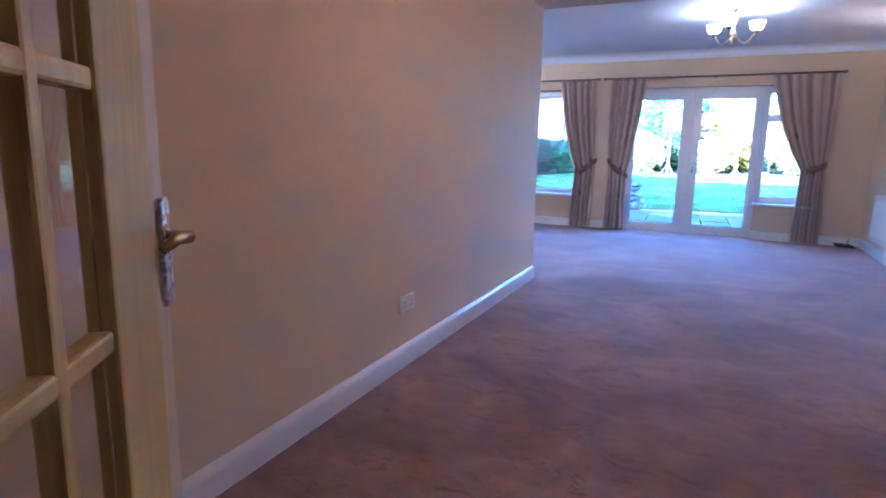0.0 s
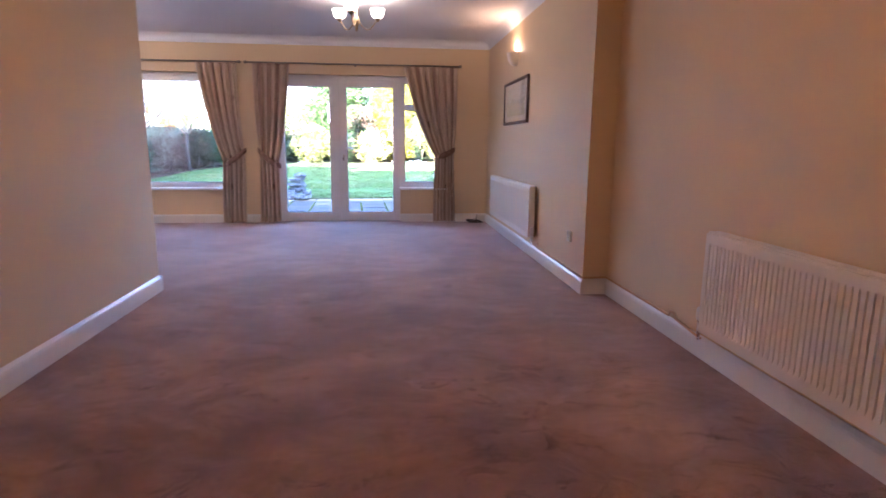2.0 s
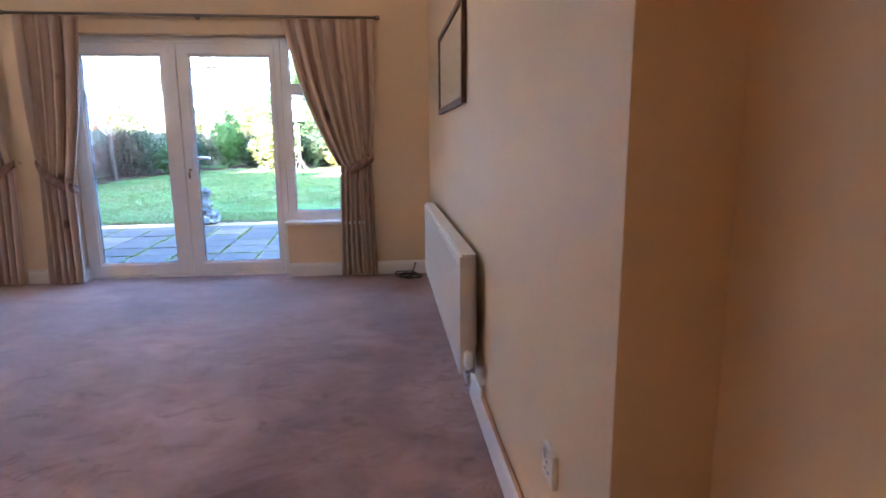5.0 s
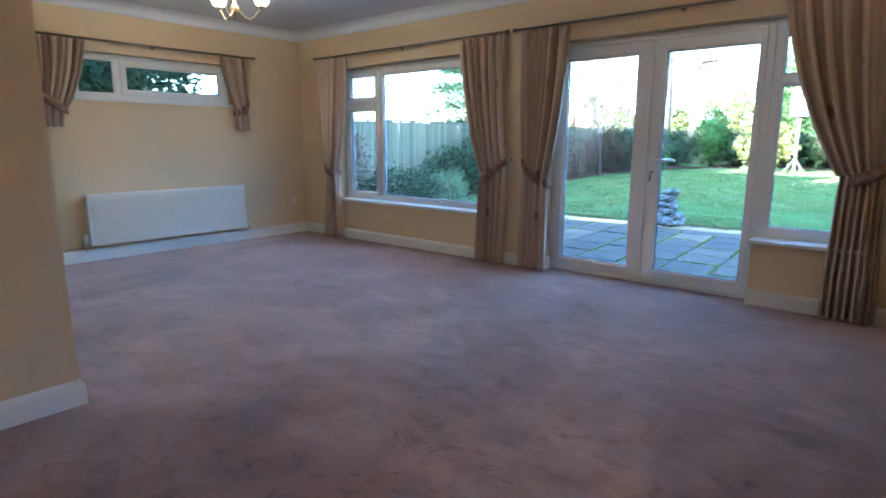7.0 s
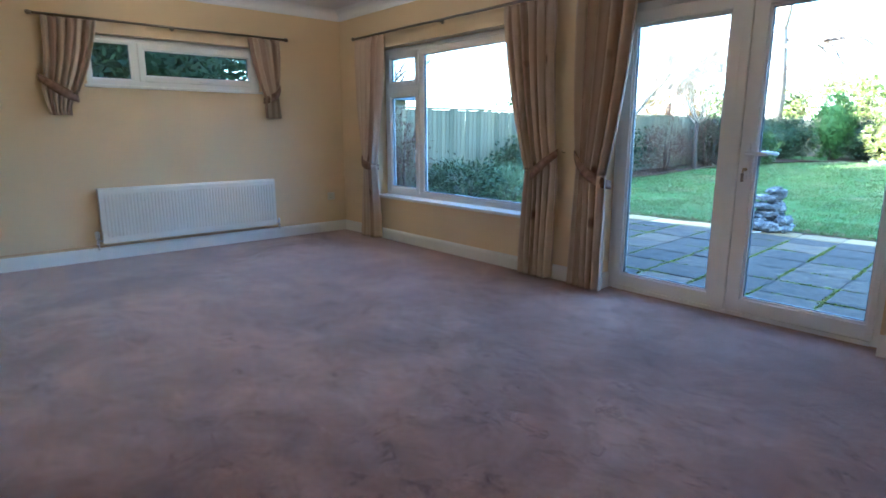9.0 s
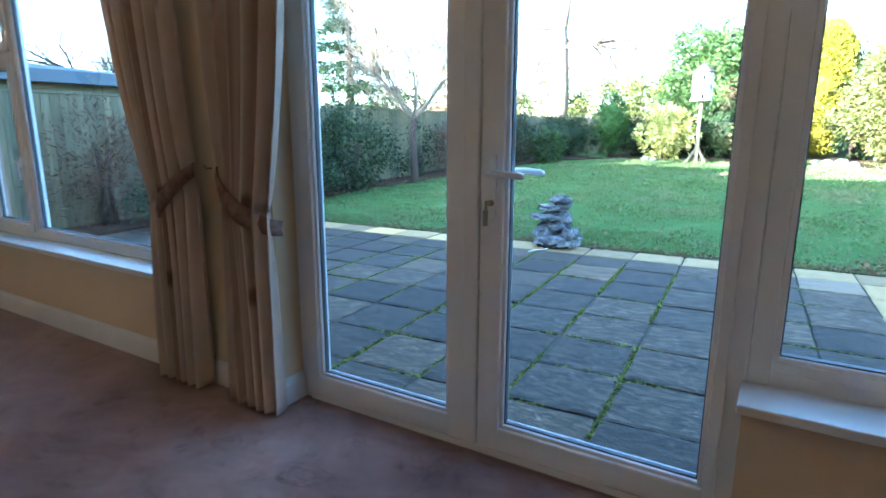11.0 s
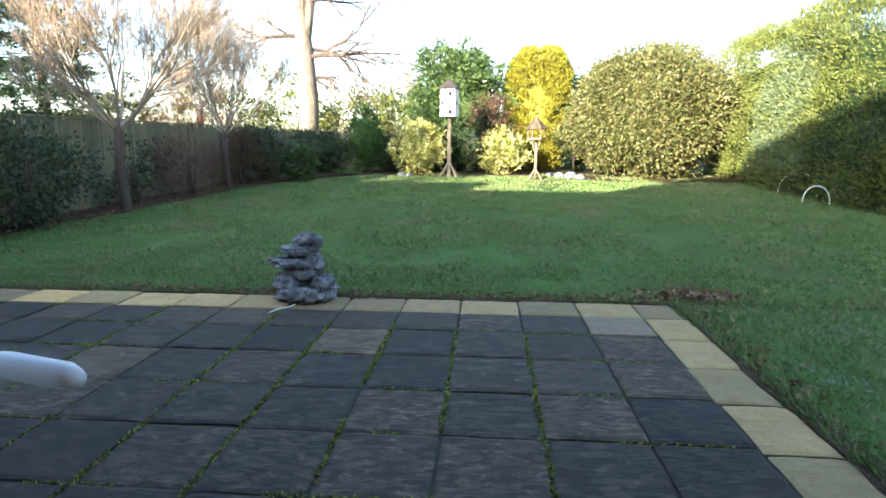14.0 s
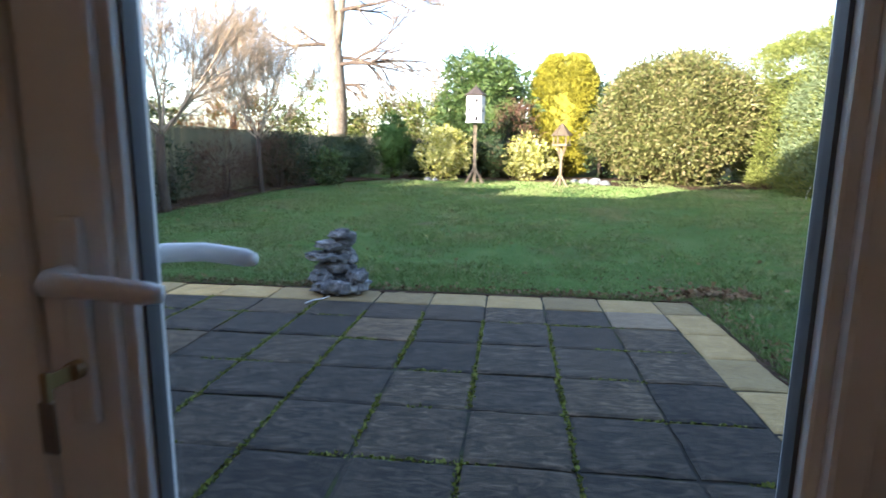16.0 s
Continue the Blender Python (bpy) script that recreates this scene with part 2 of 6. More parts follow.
M["lawn"] = ground_mat("lawn_turf", [(0.28, (0.1800, 0.1500, 0.0720)), (0.38, (0.1020, 0.1500, 0.0432)), (0.52, (0.0900, 0.1740, 0.0396)), (0.62, (0.1320, 0.2040, 0.0600)), (0.76, (0.2040, 0.2160, 0.0960))], 1.1, 30, 0.06)
M["soil"] = ground_mat("bed_soil", [(0.3, (0.045, 0.028, 0.018)), (0.55, (0.085, 0.052, 0.032)), (0.75, (0.12, 0.075, 0.045))], 3.0, 40, 0.03)
M["joint"] = ground_mat("joint_grit", [(0.35, (0.030, 0.028, 0.024)), (0.5, (0.05, 0.048, 0.04)), (0.7, (0.06, 0.08, 0.025))], 5, 90, 0.006)


def leaf_mat(name, stops, rough=0.5, trans=0.25):
    k = Mat(name, stops[0][1], rough, spec=0.35)
    r = k.island()
    c = k.ramp(r, stops)
    k.colour(c)
    tr = k.n.new("ShaderNodeBsdfTranslucent")
    k.l.new(c, tr.inputs[0])
    mx = k.n.new("ShaderNodeMixShader")
    mx.inputs[0].default_value = trans
    k.l.new(k.b.outputs[0], mx.inputs[1])
    k.l.new(tr.outputs[0], mx.inputs[2])
    k.l.new(mx.outputs[0], k.n["Material Output"].inputs[0])
    return k.m


# dark evergreen leaves; on the hedge core this tone is painted inner shade
M["leaf_dark_and_shade"] = leaf_mat("dark_leaf_and_hedge_shade", [(0, (0.018, 0.035, 0.016)), (0.6, (0.04, 0.07, 0.025)), (1, (0.075, 0.11, 0.035))])
M["leaf_laurel"] = leaf_mat("glossy_green_leaf", [(0, (0.04, 0.075, 0.025)), (0.5, (0.085, 0.14, 0.04)), (1, (0.14, 0.19, 0.06))], 0.35)
M["leaf_rhodo"] = leaf_mat("olive_leaf", [(0, (0.075, 0.09, 0.025)), (0.4, (0.145, 0.16, 0.045)), (0.78, (0.215, 0.205, 0.07)), (1, (0.29, 0.225, 0.12))], 0.5)
M["leaf_yellow"] = leaf_mat("golden_conifer_spray", [(0, (0.14, 0.14, 0.012)), (0.5, (0.28, 0.26, 0.02)), (1, (0.40, 0.35, 0.04))], 0.6)
M["leaf_cream"] = leaf_mat("variegated_cream_leaf", [(0, (0.20, 0.22, 0.04)), (0.35, (0.42, 0.42, 0.10)), (0.75, (0.60, 0.56, 0.20)), (1, (0.68, 0.64, 0.36))], 0.45)
M["leaf_hedge"] = leaf_mat("cypress_hedge_spray", [(0, (0.08, 0.105, 0.02)), (0.5, (0.17, 0.20, 0.04)), (1, (0.27, 0.29, 0.075))], 0.6)
M["leaf_silver"] = leaf_mat("blue_green_spray", [(0, (0.12, 0.17, 0.08)), (0.5, (0.2, 0.26, 0.13)), (1, (0.28, 0.33, 0.18))], 0.6)
M["leaf_green"] = leaf_mat("bright_green_spray", [(0, (0.05, 0.10, 0.02)), (0.5, (0.08, 0.16, 0.03)), (1, (0.13, 0.22, 0.05))], 0.6)
M["leaf_russet"] = leaf_mat("russet_leaf", [(0, (0.08, 0.035, 0.025)), (0.5, (0.14, 0.07, 0.045)), (1, (0.22, 0.13, 0.08))], 0.7)
M["leaf_orange"] = leaf_mat("orange_twig", [(0, (0.30, 0.11, 0.04)), (0.5, (0.42, 0.17, 0.06)), (1, (0.5, 0.25, 0.1))], 0.7)
M["dead_leaf"] = leaf_mat("fallen_leaf", [(0, (0.10, 0.055, 0.03)), (0.5, (0.2, 0.12, 0.06)), (1, (0.34, 0.24, 0.13))], 0.8, 0.1)
def blade_mat():
    k = Mat("grass_blade", (0.1, 0.18, 0.04), 0.65, spec=0.25)
    v = k.coords()
    tint = k.ramp(k.island(), [(0, (0.0793, 0.1281, 0.0366)), (0.45, (0.1342, 0.2135, 0.0549)), (0.78, (0.2196, 0.2867, 0.1037)), (0.92, (0.3416, 0.3050, 0.1586)), (1, (0.4636, 0.3904, 0.2440))])
    worn = k.ramp(k.noise(v, 0.55, 6, 0.65, 0.6), [(0.34, (0.2562, 0.2257, 0.1220)), (0.43, (0.1708, 0.2074, 0.0732)), (0.52, (0.1098, 0.1891, 0.0464)), (0.7, (0.1342, 0.2318, 0.0549))])
    c = k.mix(0.5, tint, worn)
    k.colour(c)
    return k.m


M["blade"] = blade_mat()
M["frost"] = leaf_mat("frosted_blade", [(0, (0.14, 0.19, 0.12)), (0.5, (0.24, 0.29, 0.22)), (1, (0.36, 0.40, 0.34))], 0.8, 0.1)
M["moss"] = leaf_mat("joint_moss", [(0, (0.085, 0.11, 0.022)), (0.5, (0.17, 0.205, 0.03)), (1, (0.29, 0.30, 0.07))], 0.9, 0.1)


def bark(name, a, b, c):
    k = Mat(name, a, 0.9)
    f = k.noise(k.coords(scale=(1, 1, 0.3)), 14, 7, 0.7, 0.8)
    g = k.noise(k.coords(), 2.2, 4)
    col = k.ramp(f, [(0.35, a), (0.55, b), (0.72, c)])
    k.colour(k.mix(k.math("MULTIPLY", g, 0.5), col, a)).bump(f, 0.02, 0.6)
    return k.m


M["bark_dark"] = bark("dark_bark", (0.05, 0.035, 0.025), (0.10, 0.07, 0.05), (0.15, 0.11, 0.08))
M["bark_pale"] = bark("pale_twig_bark", (0.27, 0.20, 0.135), (0.44, 0.345, 0.24), (0.58, 0.475, 0.35))
M["bark_birch"] = bark("silver_birch_bark", (0.12, 0.09, 0.06), (0.30, 0.25, 0.19), (0.44, 0.38, 0.30))


def fence_mat():
    k = Mat("weathered_fence_board", (0.2, 0.17, 0.12), 0.9)
    r = k.random()
    f = k.noise(k.coords(scale=(8, 8, 0.5)), 6, 6, 0.65, 0.6)
    c = k.ramp(f, [(0.3, (0.13, 0.115, 0.066)), (0.55, (0.215, 0.195, 0.118)), (0.75, (0.30, 0.275, 0.18))])
    t = k.ramp(r, [(0, (0.7, 0.72, 0.66)), (0.5, (1, 1, 1)), (1, (1.25, 1.2, 1.1))])
    k.colour(k.mix(1.0, c, t, "MULTIPLY")).bump(f, 0.004, 0.6)
    return k.m


M["fence"] = fence_mat()


def rock_mat():
    k = Mat("cast_stone", (0.3, 0.3, 0.29), 0.8)
    v = k.coords()
    f, g = k.noise(v, 9, 8, 0.7, 0.6), k.noise(v, 45, 4)
    c = k.ramp(f, [(0.3, (0.03, 0.032, 0.033)), (0.48, (0.13, 0.14, 0.145)), (0.68, (0.42, 0.43, 0.44))])
    k.colour(k.mix(0.4, c, k.ramp(g, [(0.3, (0.6, 0.6, 0.6)), (0.7, (1.3, 1.3, 1.3))]), "MULTIPLY")).bump(f, 0.02, 0.7)
    return k.m


M["rock"] = rock_mat()


# ---- mesh helpers ----
def mesh_of(name, bm, material, smooth=False):
    me = bpy.data.meshes.new(name)
    bm.normal_update()
    bm.to_mesh(me)
    bm.free()
    if smooth:
        me.shade_smooth()
    me.materials.append(material)
    return me


def part(name, bm, material, parent=None, label="", smooth=False):
    ob = new(name, mesh_of(name, bm, material, smooth))
    if parent:
        ob.parent = parent
    if label:
        ob["label"] = label
    return ob


def empty(name, place=(0, 0, 0)):
    ob = new(name)
    ob.empty_display_size = 0.1
    ob.location = place
    return ob


def box(bm, x0, x1, y0, y1, z0, z1, bevel=0.0, m=None):
    geo = bmesh.ops.create_cube(bm, size=1.0)["verts"]
    for v in geo:
        v.co = Vector((x0 + (v.co.x + 0.5) * (x1 - x0), y0 + (v.co.y + 0.5) * (y1 - y0), z0 + (v.co.z + 0.5) * (z1 - z0)))
        if m:
            v.co = m @ v.co
    if bevel:
        edges = list({e for v in geo for e in v.link_edges})
        bmesh.ops.bevel(bm, geom=edges, offset=bevel, segments=2, profile=0.6, affect="EDGES")
    return bm


def boxes(*rows, bevel=0.0):
    bm = bmesh.new()
    for r in rows:
        box(bm, *r, bevel=bevel)
    return bm


def tube(bm, p, q, r0, r1=None, n=8, caps=True):
    p, q = Vector(p), Vector(q)
    r1 = r0 if r1 is None else r1
    d = (q - p).normalized()
    a = d.orthogonal().normalized()
    b = d.cross(a)
    rings = []
    for c, r in ((p, r0), (q, r1)):
        rings.append([bm.verts.new(c + (a * math.cos(i * math.tau / n) + b * math.sin(i * math.tau / n)) * r) for i in range(n)])
    for i in range(n):
        bm.faces.new((rings[0][i], rings[0][(i + 1) % n], rings[1][(i + 1) % n], rings[1][i]))
    if caps:
        bm.faces.new(rings[0][::-1])
        bm.faces.new(rings[1])
    return bm


def path_tube(bm, pts, r, n=8, flat=1.0):
    """A tube along points, with a radius or one radius a point."""
    pts = [Vector(p) for p in pts]
    rs = r if isinstance(r, (list, tuple)) else [r] * len(pts)
    d0 = (pts[1] - pts[0]).normalized()
    a = d0.orthogonal().normalized()
    rings = []
    for i, p in enumerate(pts):
        d = (pts[min(i + 1, len(pts) - 1)] - pts[max(i - 1, 0)]).normalized()
        a = (a - d * a.dot(d)).normalized()
        b = d.cross(a)
        rings.append([bm.verts.new(p + (a * math.cos(j * math.tau / n) + b * math.sin(j * math.tau / n) * flat) * rs[i]) for j in range(n)])
    for u, w in zip(rings, rings[1:]):
        for j in range(n):
            bm.faces.new((u[j], u[(j + 1) % n], w[(j + 1) % n], w[j]))
    bm.faces.new(rings[0][::-1])
    bm.faces.new(rings[-1])
    return bm


def lathe(bm, profile, c=(0, 0, 0), n=20, m=None, arc=math.tau, start=0.0):
    c = Vector(c)
    full = abs(arc - math.tau) < 1e-6
    cols = n if full else n + 1
    rings = []
    for r, z in profile:
        row = []
        for i in range(cols):
            a = start + arc * i / n
            v = Vector((r * math.cos(a), r * math.sin(a), z))
            row.append(bm.verts.new((m @ v if m else v) + c))
        rings.append(row)
    for u, w in zip(rings, rings[1:]):
        for i in range(n):
            j = (i + 1) % cols
            bm.faces.new((u[i], u[j], w[j], w[i]))
    return bm


def setting(ob, label="", category=""):
    return tagged(ob, label, category, kind="structure")


# ---- the room ----
XL, XR, XD, XN = -6.54, 0.045, 0.235, -3.125      # lounge left wall, right wall, dining right wall, dining left wall
YW, YB, YN, YS = -0.12, -3.905, -4.23, -8.82    # window wall, lounge back wall, nib, dining back wall
ZC = 2.50
T = 0.30
floor = setting(part("floor", boxes((XL - T, XD + T, YB - T, -0.02, -0.12, 0.0), (XN - 0.12, XD + T, YS - 2.0, YB - T, -0.12, 0.0)), M["carpet"]), "mauve-brown wall-to-wall carpet with trodden pile", "carpet")
ceiling = setting(part("ceiling", boxes((XL - T, XD + T, YS - 2.0, 0.08, ZC, ZC + 0.12)), M["ceiling"]), "white painted ceiling", "ceiling")

DX0, DX1, SX1 = -2.93, -1.20, -0.56            # garden doors and side window
WX0, WX1, WZ0, WZ1 = -5.82, -3.52, 0.475, 2.03  # picture window
DZ1 = 2.03
wall_n = setting(part("wall_north", boxes(
    (XL - T, WX0, YW, 0.085, 0, ZC), (WX0, WX1, YW, 0.085, 0, WZ0), (WX0, WX1, YW, 0.085, WZ1, ZC),
    (WX1, DX0, YW, 0.085, 0, ZC), (DX0, SX1, YW, 0.085, DZ1, ZC), (DX1, SX1, YW, 0.085, 0, 0.46), (SX1, XD + T, YW, 0.085, 0, ZC)),
    M["wall"]), "cream painted wall with garden doors and windows", "wall")
HY0, HY1, HZ0, HZ1 = -2.70, -1.08, 1.575, 2.03
wall_w = setting(part("wall_west", boxes(
    (XL - T, XL, YB - T, HY0, 0, ZC), (XL - T, XL, HY1, YW, 0, ZC), (XL - T, XL, HY0, HY1, 0, HZ0), (XL - T, XL, HY0, HY1, HZ1, ZC)),
    M["wall"]), "cream painted wall with a high strip window", "wall")
wall_e = setting(part("wall_east", boxes((XR, XD + T, YN, YW, 0, ZC), (XD, XD + T, YS - 2, YN, 0, ZC)), M["wall"]), "cream painted side wall with a shallow step", "wall")
wall_s = setting(part("wall_south", boxes((XL, XN - 0.12, YB - T, YB, 0, ZC)), M["wall"]), "cream painted back wall of the lounge", "wall")
wall_d = setting(part("wall_dining", boxes((XN - 0.12, XN, YS, YB, 0, ZC)), M["wall"]), "cream painted partition wall with a white skirting board", "wall")
HX0, HX1 = -2.13, -1.31                         # doorway to the hall
wall_b = setting(part("wall_hall", boxes(
    (XN - 0.12, HX0, YS - 0.12, YS, 0, ZC), (HX1, XD, YS - 0.12, YS, 0, ZC), (HX0, HX1, YS - 0.12, YS, 2.12, ZC),
    (XN - 0.12, XD, YS - 2.0, YS - 1.9, 0, ZC), (XN - 0.12, XN, YS - 1.9, YS - 0.12, 0, ZC)), M["wall"]), "cream painted wall with a doorway", "wall")
beam = setting(part("beam", boxes((XN, XR, YN, YB, 2.30, ZC)), M["wall"]), "cream painted downstand beam under the ceiling", "beam")


def profile_run(bm, pts, prof, side):
    """A moulding of profile (out, z) along a wall's foot or head; side: +1 when the room lies left of the way."""
    pts = [Vector((*p, 0)) for p in pts]
    for a, b in zip(pts, pts[1:]):
        d = (b - a).normalized()
        n = Vector((-d.y, d.x, 0)) * side
        ra = [bm.verts.new(a + n * o + Vector((0, 0, z))) for o, z in prof]
        rb = [bm.verts.new(b + n * o + Vector((0, 0, z))) for o, z in prof]
        for i in range(len(prof) - 1):
            bm.faces.new((ra[i], rb[i], rb[i + 1], ra[i + 1]))
        bm.faces.new(ra)
        bm.faces.new(rb[::-1])
    return bm


SK = [(0.0, 0.0), (0.019, 0.0), (0.019, 0.085), (0.016, 0.1), (0.008, 0.112), (0.004, 0.117), (0.0, 0.117)]
skirt = bmesh.new()
for run in ([(XR, YW), (XR, YN - 0.019)], [(XR, YN), (XD, YN)], [(XD, YN), (XD, YS)],):
    profile_run(skirt, run, SK, -1)
profile_run(skirt, [(XN, YS), (XN, YB)], SK, -1)
profile_run(skirt, [(XN + 0.019, YB), (XL, YB)], SK, -1)
profile_run(skirt, [(XL, YB), (XL, YW)], SK, -1)
profile_run(skirt, [(XL, YW), (DX0 + 0.002, YW)], SK, -1)
profile_run(skirt, [(DX1, YW), (XR, YW)], SK, -1)
profile_run(skirt, [(DX0, YW - 0.019), (DX0, -0.002)], SK, -1)
profile_run(skirt, [(HX0, YS), (XN, YS)], SK, -1)
profile_run(skirt, [(XD, YS), (HX1, YS)], SK, -1)
setting(part("baseboard", skirt, M["gloss"]), "white gloss skirting board", "skirting")
CV = [(0.0, ZC - 0.1)] + [(0.1 - 0.09 * math.cos(radians(a)), ZC - 0.1 + 0.09 * math.sin(radians(a)) - 0.0) for a in range(8, 90, 14)] + [(0.11, ZC), (0.0, ZC)]
cove = bmesh.new()
profile_run(cove, [(XL, YW), (XR, YW), (XR, YB), (XN, YB), (XL, YB), (XL, YW)], CV, -1)
profile_run(cove, [(XN, YN), (XR, YN), (XD, YN), (XD, YS), (XN, YS), (XN, YN)], CV, -1)
setting(part("coving", cove, M["ceiling"]), "white plaster coving along the ceiling", "coving")


# ---- windows and garden doors ----
def bars(bm, x0, x1, z0, z1, w, y0, y1, bev=0.006):
    """A rectangular frame of bars in the plane of the window wall."""
    box(bm, x0, x0 + w, y0, y1, z0, z1, bev)
    box(bm, x1 - w, x1, y0, y1, z0, z1, bev)
    box(bm, x0 + w - 0.001, x1 - w + 0.001, y0 + 0.0005, y1 - 0.0005, z0, z0 + w, bev)
    box(bm, x0 + w - 0.001, x1 - w + 0.001, y0 + 0.0005, y1 - 0.0005, z1 - w, z1, bev)
    return bm


def pane(parent, x0, x1, z0, z1, y, m=None):
    bm = bmesh.new()
    box(bm, x0, x1, y - 0.003, y + 0.003, z0, z1)
    if m:
        bmesh.ops.transform(bm, matrix=m, verts=bm.verts)
    ob = part("pane", bm, M["glass"], parent, "clear glass")
    ob.visible_shadow = False
    return ob


def bead(parent, x0, x1, z0, z1, y0, y1, m=None):
    """The glazing bead and gasket round a pane."""
    bm = bars(bmesh.new(), x0 - 0.016, x1 + 0.016, z0 - 0.016, z1 + 0.016, 0.016, y0, y1, 0.004)
    gk = bars(bmesh.new(), x0 - 0.002, x1 + 0.002, z0 - 0.002, z1 + 0.002, 0.006, (y0 + y1) / 2 - 0.012, (y0 + y1) / 2 + 0.012, 0.0)
    for b in (bm, gk):
        if m:
            bmesh.ops.transform(b, matrix=m, verts=b.verts)
    part("glazing_bead", bm, M["upvc"], parent)
    part("gasket", gk, M["gasket"], parent, "dark grey gasket")


def upvc_handle(parent, x, y, z, way, out):
    """A lever handle with its plate; way: the side to which the lever points, out: the side it stands off to."""
    bm = bmesh.new()
    box(bm, x - 0.014, x + 0.014, min(y, y + out * 0.012), max(y, y + out * 0.012), z - 0.16, z + 0.06, 0.005)
    part("handle_plate", bm, M["upvc"], parent, "white handle plate")
    bm = bmesh.new()
    path_tube(bm, [(x, y + out * 0.01, z), (x, y + out * 0.035, z), (x + way * 0.012, y + out * 0.05, z), (x + way * 0.06, y + out * 0.056, z + 0.002), (x + way * 0.115, y + out * 0.052, z - 0.002), (x + way * 0.128, y + out * 0.048, z - 0.003)],
              [0.012, 0.012, 0.012, 0.0115, 0.011, 0.008], 10)
    part("lever", bm, M["upvc"], parent, "white lever handle", True)


def garden_doors():
    d = setting(empty("door_1", (0, 0, 0)), "closed white uPVC glazed double garden doors", "door")
    bm = bmesh.new()
    box(bm, DX0, DX0 + 0.055, 0.0, 0.07, 0.0, DZ1, 0.006)
    box(bm, DX1 - 0.06, DX1, 0.0, 0.07, 0.0, DZ1, 0.006)
    box(bm, DX0 + 0.054, DX1 - 0.059, 0.0, 0.07, DZ1 - 0.06, DZ1, 0.006)
    box(bm, DX0 + 0.054, DX1 - 0.059, -0.012, 0.07, 0.0, 0.028, 0.005)
    part("door_frame", bm, M["upvc"], d)
    bm = bmesh.new()
    box(bm, DX0 + 0.3, DX1 - 0.45, -0.016, 0.0, DZ1 - 0.05, DZ1 - 0.028, 0.004)
    part("trickle_vent", bm, M["upvc"], d, "slim white trickle vent")
    for name, x0, x1, g0, g1 in (("left_leaf", DX0 + 0.05, -2.075, -2.806, -2.184), ("right_leaf", -2.044, DX1 - 0.05, -1.945, -1.298)):
        bm = bmesh.new()
        a, b = -0.012, 0.062
        g_lo, g_hi = 0.132, 1.875
        box(bm, x0, g0 - 0.014, a, b, 0.03, 1.975, 0.006)
        box(bm, g1 + 0.014, x1, a, b, 0.03, 1.975, 0.006)
        box(bm, g0 - 0.016, g1 + 0.016, a + 0.0005, b, 0.03, g_lo - 0.014, 0.006)
        box(bm, g0 - 0.016, g1 + 0.016, a + 0.0005, b, g_hi + 0.014, 1.975, 0.006)
        leaf = part("door_leaf", bm, M["upvc"], d)
        bead(leaf, g0, g1, g_lo, g_hi, 0.0, 0.05)
        pane(leaf, g0 - 0.004, g1 + 0.004, g_lo - 0.004, g_hi + 0.004, 0.03)
        if name == "right_leaf":
            upvc_handle(leaf, -1.995, -0.012, 1.035, 1, -1)
            upvc_handle(leaf, -1.995, 0.062, 1.035, 1, 1)
            bm = bmesh.new()
            tube(bm, (-1.995, -0.013, 0.938), (-1.995, -0.034, 0.938), 0.010, 0.010, 12)
            box(bm, -1.997, -1.993, -0.062, -0.03, 0.930, 0.946, 0.001)
            box(bm, -1.999, -1.991, -0.068, -0.06, 0.919, 0.949, 0.002)
            part("key", bm, M["brass"], leaf, "key left in the lock")
            bm = bmesh.new()
            box(bm, -2.006, -1.988, -0.066, -0.062, 0.865, 0.918, 0.002)
            part("key_tag", bm, M["pewter"], leaf, "dark key tag")
    bm = bmesh.new()
    box(bm, -2.105, -2.046, -0.022, 0.07, 0.03, 1.975, 0.008)
    part("meeting_stile", bm, M["upvc"], d)
    return d


garden_doors()


def side_window():
    w = setting(empty("window_1"), "narrow white uPVC side window beside the doors", "window")
    x0, x1, z0, z1 = DX1 + 0.001, SX1, 0.475, DZ1
    bm = bars(bmesh.new(), x0, x1, z0, z1, 0.055, 0.0, 0.07)
    box(bm, x0 + 0.054, x1 - 0.054, 0.001, 0.069, 1.585, 1.64, 0.005)
    for a, b in ((z0 + 0.053, z0 + 0.082), (z1 - 0.082, z1 - 0.053)):
        box(bm, x0 + 0.054, x1 - 0.054, 0.0012, 0.0688, a, b, 0.003)
    fr = part("window_frame", bm, M["upvc"], w)
    for a, b in ((z0 + 0.095, 1.57), (1.655, z1 - 0.095)):
        bead(fr, x0 + 0.07, x1 - 0.07, a, b, 0.005, 0.05)
        pane(fr, x0 + 0.066, x1 - 0.066, a - 0.004, b + 0.004, 0.03)
    bm = bmesh.new()
    box(bm, DX1 - 0.012, SX1 + 0.03, YW - 0.055, 0.0, 0.46, 0.488, 0.006)
    part("window_sill", bm, M["gloss"], w, "white gloss sill")


side_window()


